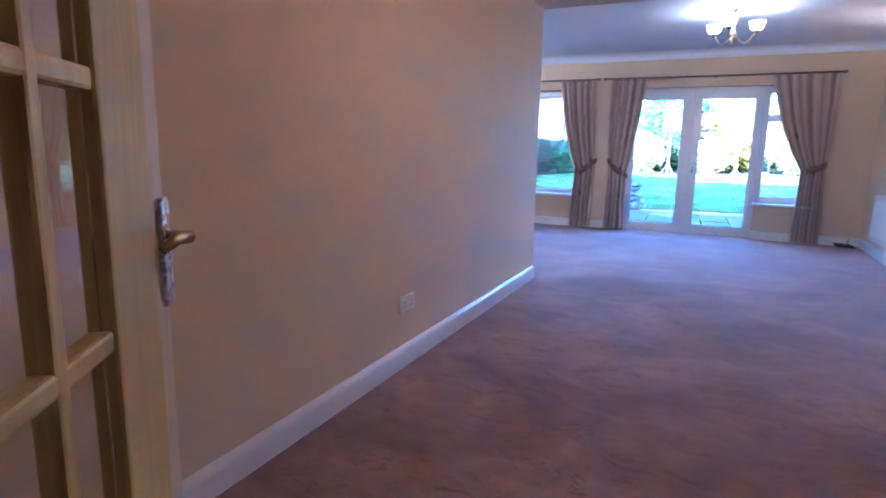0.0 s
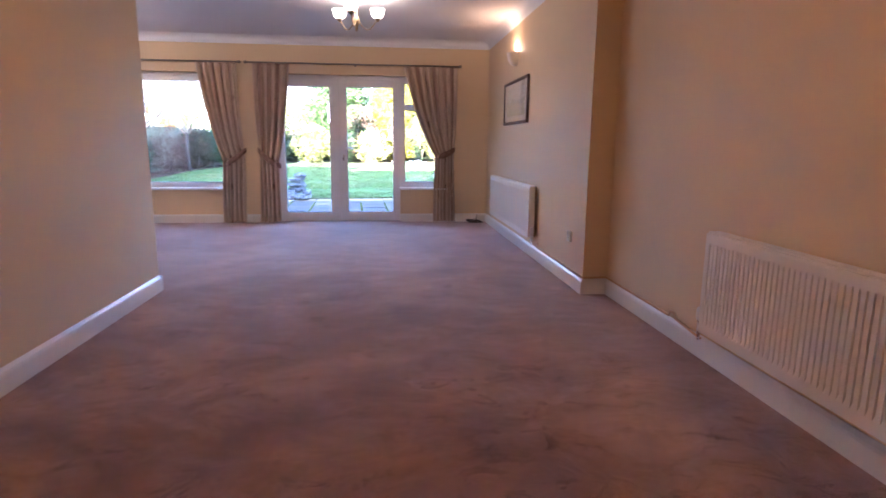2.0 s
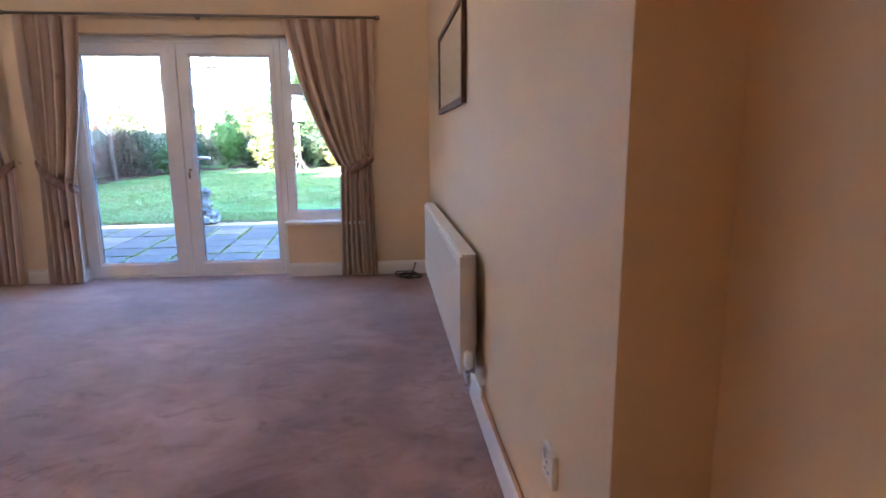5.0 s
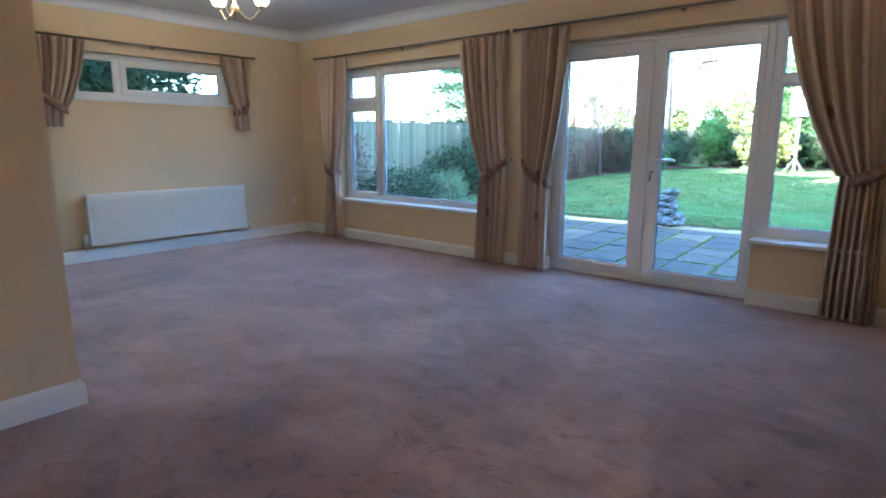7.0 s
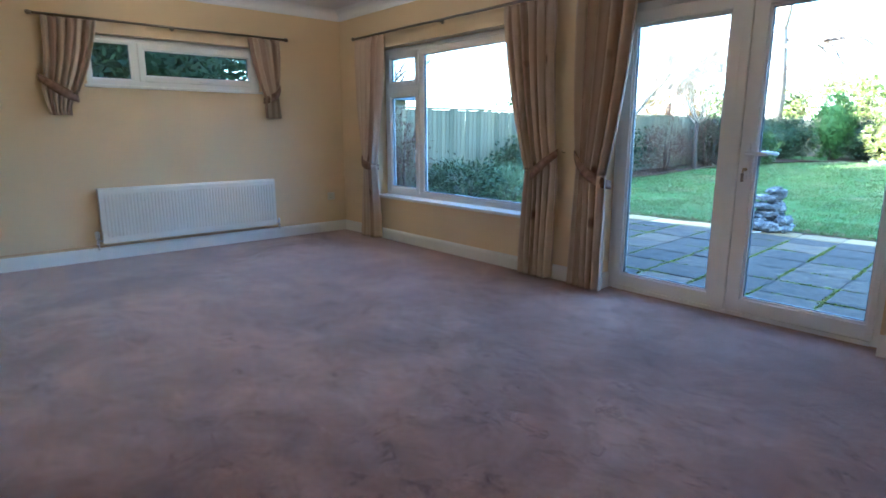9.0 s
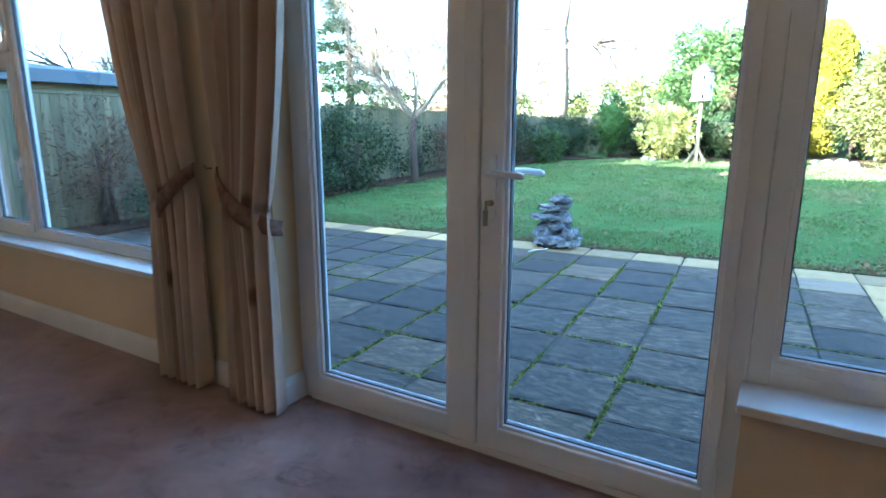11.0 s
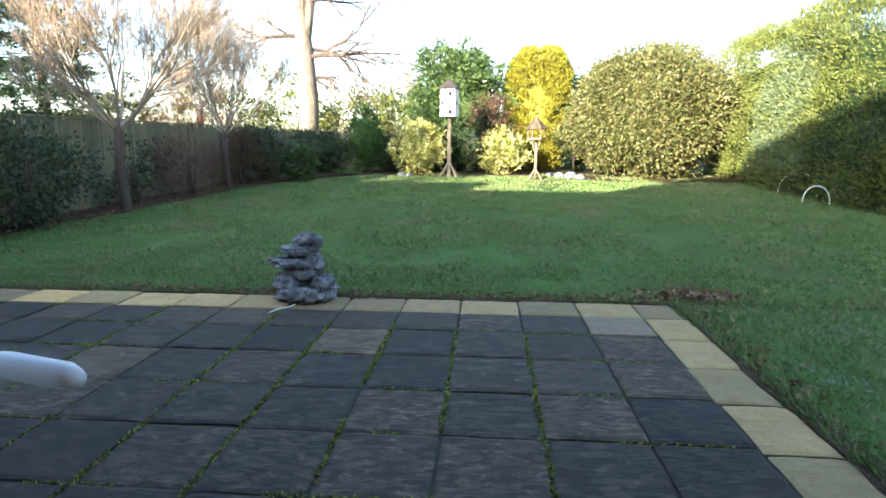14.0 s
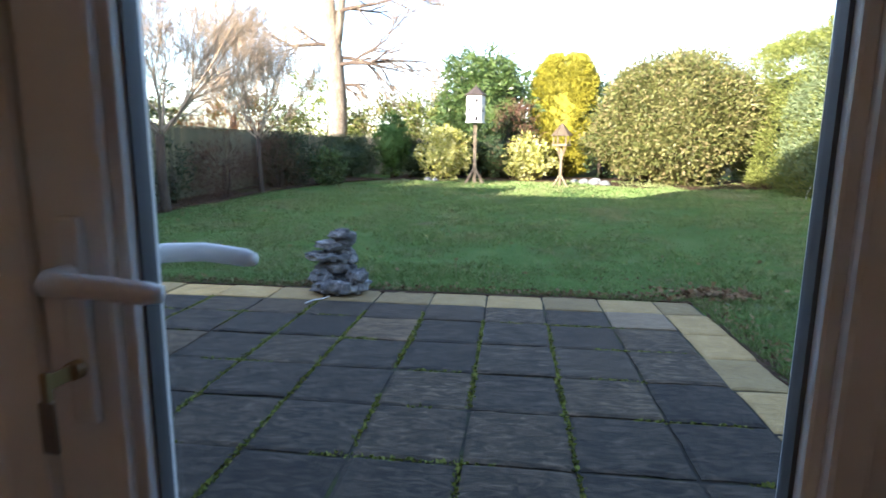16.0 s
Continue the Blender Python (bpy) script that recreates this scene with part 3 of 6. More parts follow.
def picture_window():
    w = setting(empty("window_2"), "wide white uPVC picture window over the lawn", "window")
    x0, x1, z0, z1 = WX0, WX1, WZ0 + 0.012, WZ1
    bm = bars(bmesh.new(), x0, x1, z0, z1, 0.055, 0.0, 0.07)
    mx = -5.21
    box(bm, mx - 0.03, mx + 0.03, 0.0008, 0.0692, z0 + 0.054, z1 - 0.054, 0.005)
    box(bm, x0 + 0.054, mx - 0.029, 0.001, 0.069, 1.58, 1.634, 0.005)
    fr = part("window_frame", bm, M["upvc"], w)
    for nm, a, b, c, d in (("casement", x0 + 0.05, mx - 0.024, z0 + 0.035, 1.587), ("fanlight", x0 + 0.05, mx - 0.024, 1.628, z1 - 0.05)):
        leaf = part(nm, bars(bmesh.new(), a, b, c, d, 0.05, -0.014, 0.05), M["upvc"], w)
        bead(leaf, a + 0.062, b - 0.062, c + 0.062, d - 0.062, 0.0, 0.045)
        pane(leaf, a + 0.058, b - 0.058, c + 0.058, d - 0.058, 0.028)
        hb = bmesh.new()
        if nm == "casement":
            box(hb, b - 0.036, b - 0.018, -0.03, -0.014, 0.94, 1.0, 0.004)
            box(hb, b - 0.033, b - 0.021, -0.045, -0.028, 0.86, 0.98, 0.004)
        else:
            box(hb, (a + b) / 2 - 0.03, (a + b) / 2 + 0.03, -0.03, -0.014, c + 0.015, c + 0.033, 0.004)
            box(hb, (a + b) / 2 - 0.02, (a + b) / 2 + 0.09, -0.045, -0.028, c + 0.018, c + 0.03, 0.004)
        part("catch", hb, M["upvc"], leaf, "white window catch")
    box(bm := bmesh.new(), mx + 0.029, x1 - 0.054, 0.001, 0.069, z1 - 0.095, z1 - 0.053, 0.004)
    part("head_bar", bm, M["upvc"], w)
    bead(fr, mx + 0.046, x1 - 0.07, z0 + 0.07, z1 - 0.108, 0.005, 0.05)
    pane(fr, mx + 0.042, x1 - 0.066, z0 + 0.066, z1 - 0.104, 0.03)
    bm = bmesh.new()
    box(bm, x0 - 0.09, x1 + 0.03, YW - 0.04, 0.0, WZ0 - 0.018, WZ0 + 0.012, 0.007)
    part("window_sill", bm, M["gloss"], w, "white gloss sill")
    bm = bmesh.new()
    box(bm, -4.9, -3.9, -0.014, 0.0, z1 - 0.045, z1 - 0.025, 0.004)
    part("trickle_vent", bm, M["upvc"], w)


picture_window()


def strip_window():
    w = setting(empty("window_3"), "high white uPVC strip window with two lights", "window")
    m = pose(XL - 0.10, 0, 0, 0, 0, 90)
    bm = bars(bmesh.new(), HY0, HY1, HZ0 + 0.012, HZ1, 0.055, 0.0, 0.07)
    mx = -2.27
    box(bm, mx - 0.03, mx + 0.03, 0.0008, 0.0692, HZ0 + 0.06, HZ1 - 0.054, 0.005)
    bmesh.ops.transform(bm, matrix=m, verts=bm.verts)
    fr = part("window_frame", bm, M["upvc"], w)
    bead(fr, HY0 + 0.07, mx - 0.046, HZ0 + 0.08, HZ1 - 0.07, 0.005, 0.05, m)
    pane(fr, HY0 + 0.066, mx - 0.042, HZ0 + 0.076, HZ1 - 0.066, 0.03, m)
    bm = bars(bmesh.new(), mx + 0.024, HY1 - 0.05, HZ0 + 0.06, HZ1 - 0.05, 0.05, -0.014, 0.05)
    bmesh.ops.transform(bm, matrix=m, verts=bm.verts)
    leaf = part("casement", bm, M["upvc"], w)
    bead(leaf, mx + 0.086, HY1 - 0.112, HZ0 + 0.122, HZ1 - 0.112, 0.0, 0.045, m)
    pane(leaf, mx + 0.082, HY1 - 0.108, HZ0 + 0.118, HZ1 - 0.108, 0.028, m)
    bm = bmesh.new()
    box(bm, XL - 0.098, XL + 0.02, HY0 - 0.02, HY1 + 0.03, HZ0 - 0.014, HZ0 + 0.012, 0.006)
    part("window_sill", bm, M["gloss"], w, "white gloss sill")
    hb = bmesh.new()
    box(hb, XL - 0.086, XL - 0.06, -1.70, -1.58, HZ0 + 0.075, HZ0 + 0.09, 0.004)
    part("catch", hb, M["upvc"], leaf, "white window catch")


strip_window()


# ---- curtains ----
def curtain_rail(name, a, b, out, z, label):
    """A slim metal pole on brackets; a, b: ends on the wall, out: the way off the wall."""
    a, b, out = Vector((*a, z)), Vector((*b, z)), Vector((*out, 0))
    d = (b - a).normalized()
    r = tagged(empty(name, (0, 0, 0)), label, "curtain pole", "curtain poles")
    off = out * 0.085
    part("pole", tube(bmesh.new(), a + off, b + off, 0.011, 0.011, 12), M["pewter"], r, "", True)
    for p, s in ((a, -1), (b, 1)):
        bm = bmesh.new()
        path_tube(bm, [p + off, p + off + d * s * 0.012, p + off + d * s * 0.03, p + off + d * s * 0.04], [0.016, 0.019, 0.019, 0.012], 12)
        part("finial", bm, M["pewter"], r, "", True)
    for f in (0.06, 0.5, 0.94):
        p = a.lerp(b, f)
        bm = bmesh.new()
        tube(bm, p + out * 0.002, p + off, 0.007, 0.007, 8)
        tube(bm, p + out * 0.001, p + out * 0.008, 0.022, 0.022, 12)
        part("bracket", bm, M["pewter"], r)
    return r


def curtain(origin, along, out, top_w, z_top, z_tie, tie_w, z_bot, bot_w, folds, label, seed, lift=0.13, shift=0.0):
    """A gathered curtain tied back towards its outer edge. origin: the outer top corner on the wall; along: to the window."""
    o, al, ou = Vector((*origin, 0)), Vector((*along, 0)), Vector((*out, 0))
    rng = random.Random(seed)
    ph = [rng.uniform(0, 6.28) for _ in range(6)]
    th = tagged(empty("curtain"), label, "curtain", "curtains")
    bm = bmesh.new()
    uvl = bm.loops.layers.uv.new("UVMap")
    nu, nv = 110, 64
    rows = []
    for j in range(nv + 1):
        t = j / nv
        z = z_top + (z_bot - z_top) * t
        if z > z_tie:
            s = (z_top - z) / (z_top - z_tie)
            inner = top_w + (tie_w + shift - top_w) * (0.55 * s + 0.45 * s ** 2.6)
            outer = shift * s ** 3
            squeeze = s ** 3
        else:
            s = (z_tie - z) / max(z_tie - z_bot, 0.01)
            inner = tie_w + shift + (bot_w - tie_w) * min(1, s * 1.3) ** 0.7
            outer = shift * (1 - 0.6 * s)
            squeeze = (1 - s) ** 2
        amp = (0.030 + 0.012 * t) * (1 - 0.45 * squeeze)
        head = math.exp(-((t - 0.0) / 0.035) ** 2)
        row = []
        for i in range(nu + 1):
            u = i / nu
            w = math.sin(folds * math.tau * u + ph[0] + 0.5 * math.sin(3 * u + 2.2 * t + ph[1]) * (1 - head))
            w2 = math.sin(folds * 2.7 * math.tau * u + ph[2] + 1.5 * t)
            depth = 0.075 + amp * w * (1 - 0.5 * head) + 0.005 * w2 * (1 - head)
            bulge = 0.035 * math.sin(math.pi * u) * squeeze
            sag = 0.0
            if z > z_tie:
                sag = -0.05 * u * ((z_top - z) / (z_top - z_tie)) ** 2 * (1 if lift else 0)
            x = outer + (inner - outer) * (u + 0.012 * math.sin(folds * 2 * math.tau * u + ph[3]))
            zz = z + sag + (0.006 * math.sin(9 * u + ph[4]) if j == nv else 0)
            row.append((bm.verts.new(o + al * x + ou * (depth + bulge) + Vector((0, 0, max(zz, z_bot)))), u, t))
        rows.append(row)
    for a, b in zip(rows, rows[1:]):
        for i in range(nu):
            q = (a[i], a[i + 1], b[i + 1], b[i])
            f = bm.faces.new([v[0] for v in q])
            for lp, v in zip(f.loops, q):
                lp[uvl].uv = (v[1] * top_w * 1.8, v[2] * (z_top - z_bot))
    cloth = part("cloth", bm, M["fabric"], th, "", True)
    md = cloth.modifiers.new("thickness", "SOLIDIFY")
    md.thickness = 0.004
    # the tieback: a shaped band from a hook on the wall, round the front of the cloth
    bm = bmesh.new()
    uvl = bm.loops.layers.uv.new("UVMap")
    n = 26
    prev = None
    for i in range(n + 1):
        s = i / n
        x = -0.02 + shift + (tie_w + 0.022) * s
        dep = 0.02 + 0.122 * math.sin(math.pi * min(1, 0.08 + 0.92 * s) ** 0.9) ** 0.55
        zc = z_tie + lift * (0.5 - s) * 1.1 - 0.02 * math.sin(math.pi * s)
        hgt = 0.030 + 0.014 * math.sin(math.pi * s)
        top = bm.verts.new(o + al * x + ou * dep + Vector((0, 0, zc + hgt)))
        mid = bm.verts.new(o + al * x + ou * (dep + 0.008) + Vector((0, 0, zc)))
        bot = bm.verts.new(o + al * x + ou * dep + Vector((0, 0, zc - hgt)))
        if prev:
            for a, b, c, d, v0, v1 in ((prev[0], top, mid, prev[1], 0, 0.04), (prev[1], mid, bot, prev[2], 0.04, 0.08)):
                f = bm.faces.new((a, b, c, d))
                for lp, uu in zip(f.loops, ((s - 1 / n, v0), (s, v0), (s, v1), (s - 1 / n, v1))):
                    lp[uvl].uv = (0.115 + uu[0] * 0.05, uu[1])
        prev = (top, mid, bot)
    tb = part("tieback", bm, M["band"], th, "matching fabric tieback", True)
    md = tb.modifiers.new("thickness", "SOLIDIFY")
    md.thickness = 0.008
    bm = bmesh.new()
    hp = o + al * (shift - 0.02) + Vector((0, 0, z_tie + lift * 0.55))
    path_tube(bm, [hp + ou * 0.001, hp + ou * 0.03, hp + ou * 0.036 + Vector((0, 0, 0.015))], 0.004, 6)
    part("hook", bm, M["brass"], th)
    return th


ZR = 2.155
curtain_rail("curtain_pole", (-6.10, YW), (-3.345, YW), (0, -1), ZR, "slim dark pewter curtain pole over the window")
curtain_rail("curtain_pole", (-3.225, YW), (-0.395, YW), (0, -1), ZR, "slim dark pewter curtain pole over the garden doors")
curtain_rail("curtain_pole", (XL, -3.05), (XL, -0.85), (1, 0), 2.125, "slim dark pewter curtain pole over the strip window")
LONG = "full-length striped taupe curtain tied back beside the "
curtain((-6.06, YW), (1, 0), (0, -1), 0.48, ZR - 0.012, 0.84, 0.18, 0.012, 0.24, 4.5, LONG + "window", 3, 0.09, 0.10)
curtain((-3.37, YW), (-1, 0), (0, -1), 0.53, ZR - 0.012, 0.90, 0.30, 0.012, 0.34, 6, LONG + "window", 5, 0.20, -0.06)
curtain((-3.15, YW), (1, 0), (0, -1), 0.48, ZR - 0.012, 0.90, 0.25, 0.012, 0.25, 5, LONG + "garden doors", 8, 0.20, 0.04)
curtain((-0.41, YW), (-1, 0), (0, -1), 0.73, ZR - 0.012, 0.98, 0.26, 0.012, 0.28, 7, LONG + "narrow side window", 11, 0.10, 0.045)
SHORT = "short striped taupe curtain tied back beside the strip window"
curtain((XL, -2.99), (0, 1), (1, 0), 0.40, 2.113, 1.535, 0.25, 1.31, 0.19, 6, SHORT, 14, 0.15, -0.05)
curtain((XL, -0.90), (0, -1), (1, 0), 0.34, 2.113, 1.56, 0.15, 1.31, 0.16, 5, SHORT, 17, 0.12, 0.04)


# ---- radiators and pipes ----
def radiator(name, wall, out, along, a0, a1, z0, z1, depth, label, valve_end):
    """A steel panel radiator on a wall. wall: a point of the wall's foot; a0..a1: its stretch along the wall."""
    w, ou, al = Vector((*wall, 0)), Vector((*out, 0)), Vector((*along, 0))
    mt = Matrix((( al.x, ou.x, 0, w.x), (al.y, ou.y, 0, w.y), (0, 0, 1, 0), (0, 0, 0, 1)))
    th = tagged(empty(name), label, "radiator", "radiators")

    def put(nm, bm, mat, lab="", smooth=False):
        bmesh.ops.transform(bm, matrix=mt, verts=bm.verts)
        bmesh.ops.recalc_face_normals(bm, faces=bm.faces)
        return part(nm, bm, mat, th, lab, smooth)

    front, back = depth, 0.035
    # front sheet with pressed flutes
    bm = bmesh.new()
    pitch = 0.030
    n = max(4, int((a1 - a0 - 0.05) / pitch))
    pitch = (a1 - a0 - 0.05) / n
    prof = [(a0, 0.0), (a0 + 0.02, 0.0)]
    for i in range(n):
        b = a0 + 0.025 + i * pitch
        prof += [(b + pitch * 0.30, 0), (b + pitch * 0.40, -0.006), (b + pitch * 0.60, -0.006), (b + pitch * 0.70, 0)]
    prof += [(a1 - 0.02, 0), (a1, 0)]
    lev = [(z0, 0), (z0 + 0.045, 0), (z0 + 0.065, 1), (z1 - 0.065, 1), (z1 - 0.045, 0), (z1 - 0.012, 0), (z1 - 0.003, -0.004), (z1, -0.012)]
    grid = []
    for z, k in lev:
        grid.append([bm.verts.new((x, front + (d * k if k >= 0 else k), z)) for x, d in prof])
    for u, v in zip(grid, grid[1:]):
        for i in range(len(prof) - 1):
            bm.faces.new((u[i], u[i + 1], v[i + 1], v[i]))
    put("front_panel", bm, M["rad"])
    put("back_panel", boxes((a0, a1, back, back + 0.012, z0, z1), bevel=0.004), M["rad"])
    for f in (z0 + 0.02, z1 - 0.02):
        put("header", boxes((a0 + 0.01, a1 - 0.01, front - 0.016, front - 0.003, f - 0.012, f + 0.010), bevel=0.004), M["rad"])
    for x in (a0, a1 - 0.008):
        put("end_cap", boxes((x, x + 0.008, back, front, z0 + 0.008, z1 - 0.002), bevel=0.003), M["rad"])
    bm = bmesh.new()
    box(bm, a0 - 0.001, a1 + 0.001, back - 0.003, front - 0.010, z1 - 0.001, z1 + 0.007, 0.003)
    for i in range(int((a1 - a0) / 0.12)):
        x = a0 + 0.03 + 0.12 * i
        box(bm, x, x + 0.055, back + 0.020, front - 0.028, z1 + 0.0065, z1 + 0.0085, 0)
    put("top_cover", bm, M["rad"])
    for x in (a0 + 0.2, a1 - 0.2):
        put("bracket", boxes((x - 0.02, x + 0.02, 0.0, back + 0.004, z0 + 0.06, z1 - 0.06)), M["rad"])
    for end, big in ((a0, valve_end < 0), (a1, valve_end > 0)):
        s = -1 if end == a0 else 1
        bm = bmesh.new()
        tube(bm, (end - s * 0.002, front - 0.03, z0 + 0.025), (end + s * 0.045, front - 0.03, z0 + 0.025), 0.008, 0.008, 10)
        tube(bm, (end + s * 0.04, front - 0.03, z0 + 0.045), (end + s * 0.04, front - 0.03, z0 - 0.03), 0.011, 0.011, 10)
        tube(bm, (end + s * 0.04, front - 0.03, z0 - 0.03), (end + s * 0.04, front - 0.03, z0 - 0.06), 0.0075, 0.0075, 8)
        put("valve", bm, M["chrome"], "chrome radiator valve")
        bm = bmesh.new()
        c = (end + s * 0.04, front - 0.03, z0 + 0.045)
        if big:
            lathe(bm, [(0.0, 0.0), (0.014, 0.0), (0.019, 0.008), (0.019, 0.05), (0.015, 0.068), (0.0, 0.072)], c, 14)
        else:
            lathe(bm, [(0.0, 0.0), (0.010, 0.0), (0.012, 0.005), (0.011, 0.022), (0.0, 0.026)], c, 12)
        put("valve_cap", bm, M["upvc"], "white plastic valve cap", True)
    return th


radiator("radiator", (XR, 0), (-1, 0), (0, -1), 0.93, 2.94, 0.215, 0.71, 0.10, "long cream steel panel radiator below the picture", 1)
radiator("radiator", (XD, 0), (-1, 0), (0, -1), 5.655, 7.07, 0.185, 0.69, 0.10, "cream steel panel radiator in the dining end", -1)
radiator("radiator", (XL, 0), (1, 0), (0, 1), -2.74, -1.06, 0.165, 0.66, 0.10, "white steel panel radiator below the strip window", -1)


def pipe(pts, label):
    bm = bmesh.new()
    path_tube(bm, pts, 0.0075, 8)
    return tagged(part("heating_pipe", bm, M["copper"], None, "", True), label, "pipe", "heating pipes")


zp = 0.128
pipe([(XR - 0.010, -2.98, 0.18), (XR - 0.010, -2.98, zp), (XR - 0.010, YN - 0.012, zp), (XD - 0.012, YN - 0.012, zp), (XD - 0.012, -5.20, zp)], "thin copper heating pipe along the skirting")
pipe([(XD - 0.012, -5.20, zp), (XD - 0.014, -5.22, zp + 0.03), (XD - 0.014, -5.26, zp + 0.03), (XD - 0.012, -5.28, zp), (XD - 0.05, -5.60, zp)], "thin copper heating pipe joining the radiator")
pipe([(XL + 0.012, YB + 0.05, zp + 0.012), (XL + 0.012, -2.78, zp + 0.012)], "thin copper heating pipe along the skirting")
pipe([(XL + 0.03, -2.76, zp), (XL + 0.012, -2.70, zp), (XL + 0.012, -1.02, zp)], "thin copper heating pipe below the radiator")


# ---- sockets, picture, wall lamp, cable ----
def socket(place, out, width, label):
    x, y, z = place
    th = tagged(empty("wall_socket"), label, "socket")
    bm = bmesh.new()
    ox = out * 0.016
    box(bm, min(x, x + ox), max(x, x + ox), y - width / 2, y + width / 2, z - 0.043, z + 0.043, 0.006)
    part("plate", bm, M["plastic"], th)
    k = 1 if width < 0.1 else 2
    for i in range(k):
        c = y + (i - (k - 1) / 2) * 0.065
        bm = bmesh.new()
        a, b = x + out * 0.0145, x + out * 0.020
        box(bm, min(a, b), max(a, b), c + 0.008, c + 0.022, z + 0.014, z + 0.034, 0.001)
        part("switch", bm, M["upvc"], th)
        bm = bmesh.new()
        a, b = x + out * 0.0152, x + out * 0.0166
        box(bm, min(a, b), max(a, b), c - 0.003, c + 0.003, z + 0.004, z + 0.012)
        box(bm, min(a, b), max(a, b), c - 0.016, c - 0.008, z - 0.016, z - 0.011)
        box(bm, min(a, b), max(a, b), c + 0.008, c + 0.016, z - 0.016, z - 0.011)
        part("pin_hole", bm, M["black"], th, "dark pin holes")
    return th


socket((XN, -6.258, 0.343), 1, 0.147, "cream double wall socket above the skirting")
socket((XR, -3.90, 0.39), -1, 0.087, "cream single wall socket near the step in the wall")
socket((XL, -0.32, 0.42), 1, 0.087, "cream single wall socket in the corner")


def picture():
    y0, y1, z0, z1 = -2.44, -1.31, 1.332, 1.812
    th = tagged(empty("picture"), "framed faded landscape print in a dark wooden frame", "picture")
    w = 0.032
    bm = bmesh.new()
    for r in ((y0, y0 + w, z0, z1), (y1 - w, y1, z0, z1), (y0 + w - 0.001, y1 - w + 0.001, z0, z0 + w), (y0 + w - 0.001, y1 - w + 0.001, z1 - w, z1)):
        box(bm, XR - 0.027, XR - 0.002, *r, 0.004)
    part("frame", bm, M["darkframe"], th)
    part("mount", boxes((XR - 0.013, XR - 0.004, y0 + w - 0.002, y1 - w + 0.002, z0 + w - 0.002, z1 - w + 0.002)), M["mount"], th, "cream card mount")
    bm = boxes((XR - 0.0155, XR - 0.0125, y0 + 0.13, y1 - 0.13, z0 + 0.09, z1 - 0.09))
    part("print", bm, M["print"], th, "faded green landscape print")
    bm = boxes((XR - 0.0205, XR - 0.0185, y0 + w - 0.001, y1 - w + 0.001, z0 + w - 0.001, z1 - w + 0.001))
    g = part("glazing", bm, M["glass"], th, "picture glass")
    g.visible_shadow = False
    return th


picture()
WARM = (1.0, 0.72, 0.43)


def wall_light(y, z):
    th = tagged(empty("wall_light"), "half-bowl plaster uplighter on the wall, lit", "wall light")
    bm = bmesh.new()
    prof = [(0.012, -0.085), (0.04, -0.08), (0.075, -0.05), (0.098, -0.01), (0.11, 0.045), (0.112, 0.06), (0.105, 0.06), (0.1, 0.045), (0.088, -0.008), (0.066, -0.044), (0.036, -0.072), (0.004, -0.076)]
    lathe(bm, prof, (XR, y, z), 20, None, math.pi, math.pi / 2)
    part("bowl", bm, M["plaster"], th, "", True)
    bm = bmesh.new()
    lathe(bm, [(0.0, -0.03), (0.012, -0.028), (0.022, 0.0), (0.018, 0.022), (0.0, 0.032)], (XR - 0.05, y, z), 12)
    part("bulb", bm, M["shade"], th, "lit bulb", True)
    lamp("wall_light_lamp", (XR - 0.05, y, z + 0.065), 0.38, (1.0, 0.6, 0.28), 0.025)


wall_light(-1.80, 2.05)


def ceiling_light(x, y, turn, watts, tone, glass="shade"):
    th = tagged(empty("ceiling_light", (x, y, ZC)), "three-arm brass ceiling light with glass bowl shades, lit", "ceiling light", "ceiling lights")
    bm = bmesh.new()
    lathe(bm, [(0.0, -0.002), (0.06, -0.002), (0.062, -0.012), (0.045, -0.03), (0.014, -0.04), (0.012, -0.2), (0.02, -0.21), (0.032, -0.235), (0.034, -0.26), (0.02, -0.285), (0.012, -0.3), (0.016, -0.315), (0.010, -0.335), (0.0, -0.345)], (0, 0, 0), 20)
    part("stem", bm, M["brass"], th, "", True)
    for i in range(3):
        a = radians(turn + 120 * i)
        c, s = math.cos(a), math.sin(a)
        bm = bmesh.new()
        pts = []
        for j in range(11):
            u = j / 10
            r = 0.03 + 0.185 * u
            pts.append((c * r, s * r, -0.255 - 0.07 * math.sin(math.pi * min(1, u * 1.08)) + 0.035 * u * u))
        path_tube(bm, pts, 0.0055, 8)
        part("arm", bm, M["brass"], th, "", True)
        p = Vector((c * 0.215, s * 0.215, -0.225))
        bm = bmesh.new()
        lathe(bm, [(0.0, -0.012), (0.012, -0.01), (0.016, 0.0), (0.026, 0.01), (0.028, 0.022), (0.0, 0.024)], p, 14)
        part("cup", bm, M["brass"], th, "", True)
        bm = bmesh.new()
        lathe(bm, [(0.018, 0.018), (0.042, 0.026), (0.058, 0.05), (0.064, 0.085), (0.07, 0.105), (0.067, 0.105), (0.061, 0.085), (0.055, 0.052), (0.04, 0.03), (0.016, 0.022)], p, 22)
        part("shade", bm, M[glass], th, "frosted glass bowl shade", True)
        q = Vector((x, y, ZC)) + p + Vector((0, 0, 0.118))
        lamp("ceiling_light_lamp", q, watts, tone, 0.035)
    return th


ceiling_light(-1.68, -2.5, 20, 0.28, WARM)
ceiling_light(-4.82, -2.0, 65, 0.68, WARM)
ceiling_light(-1.55, -6.45, 20, 0.058, (1.0, 0.42, 0.12), "shade_amber")


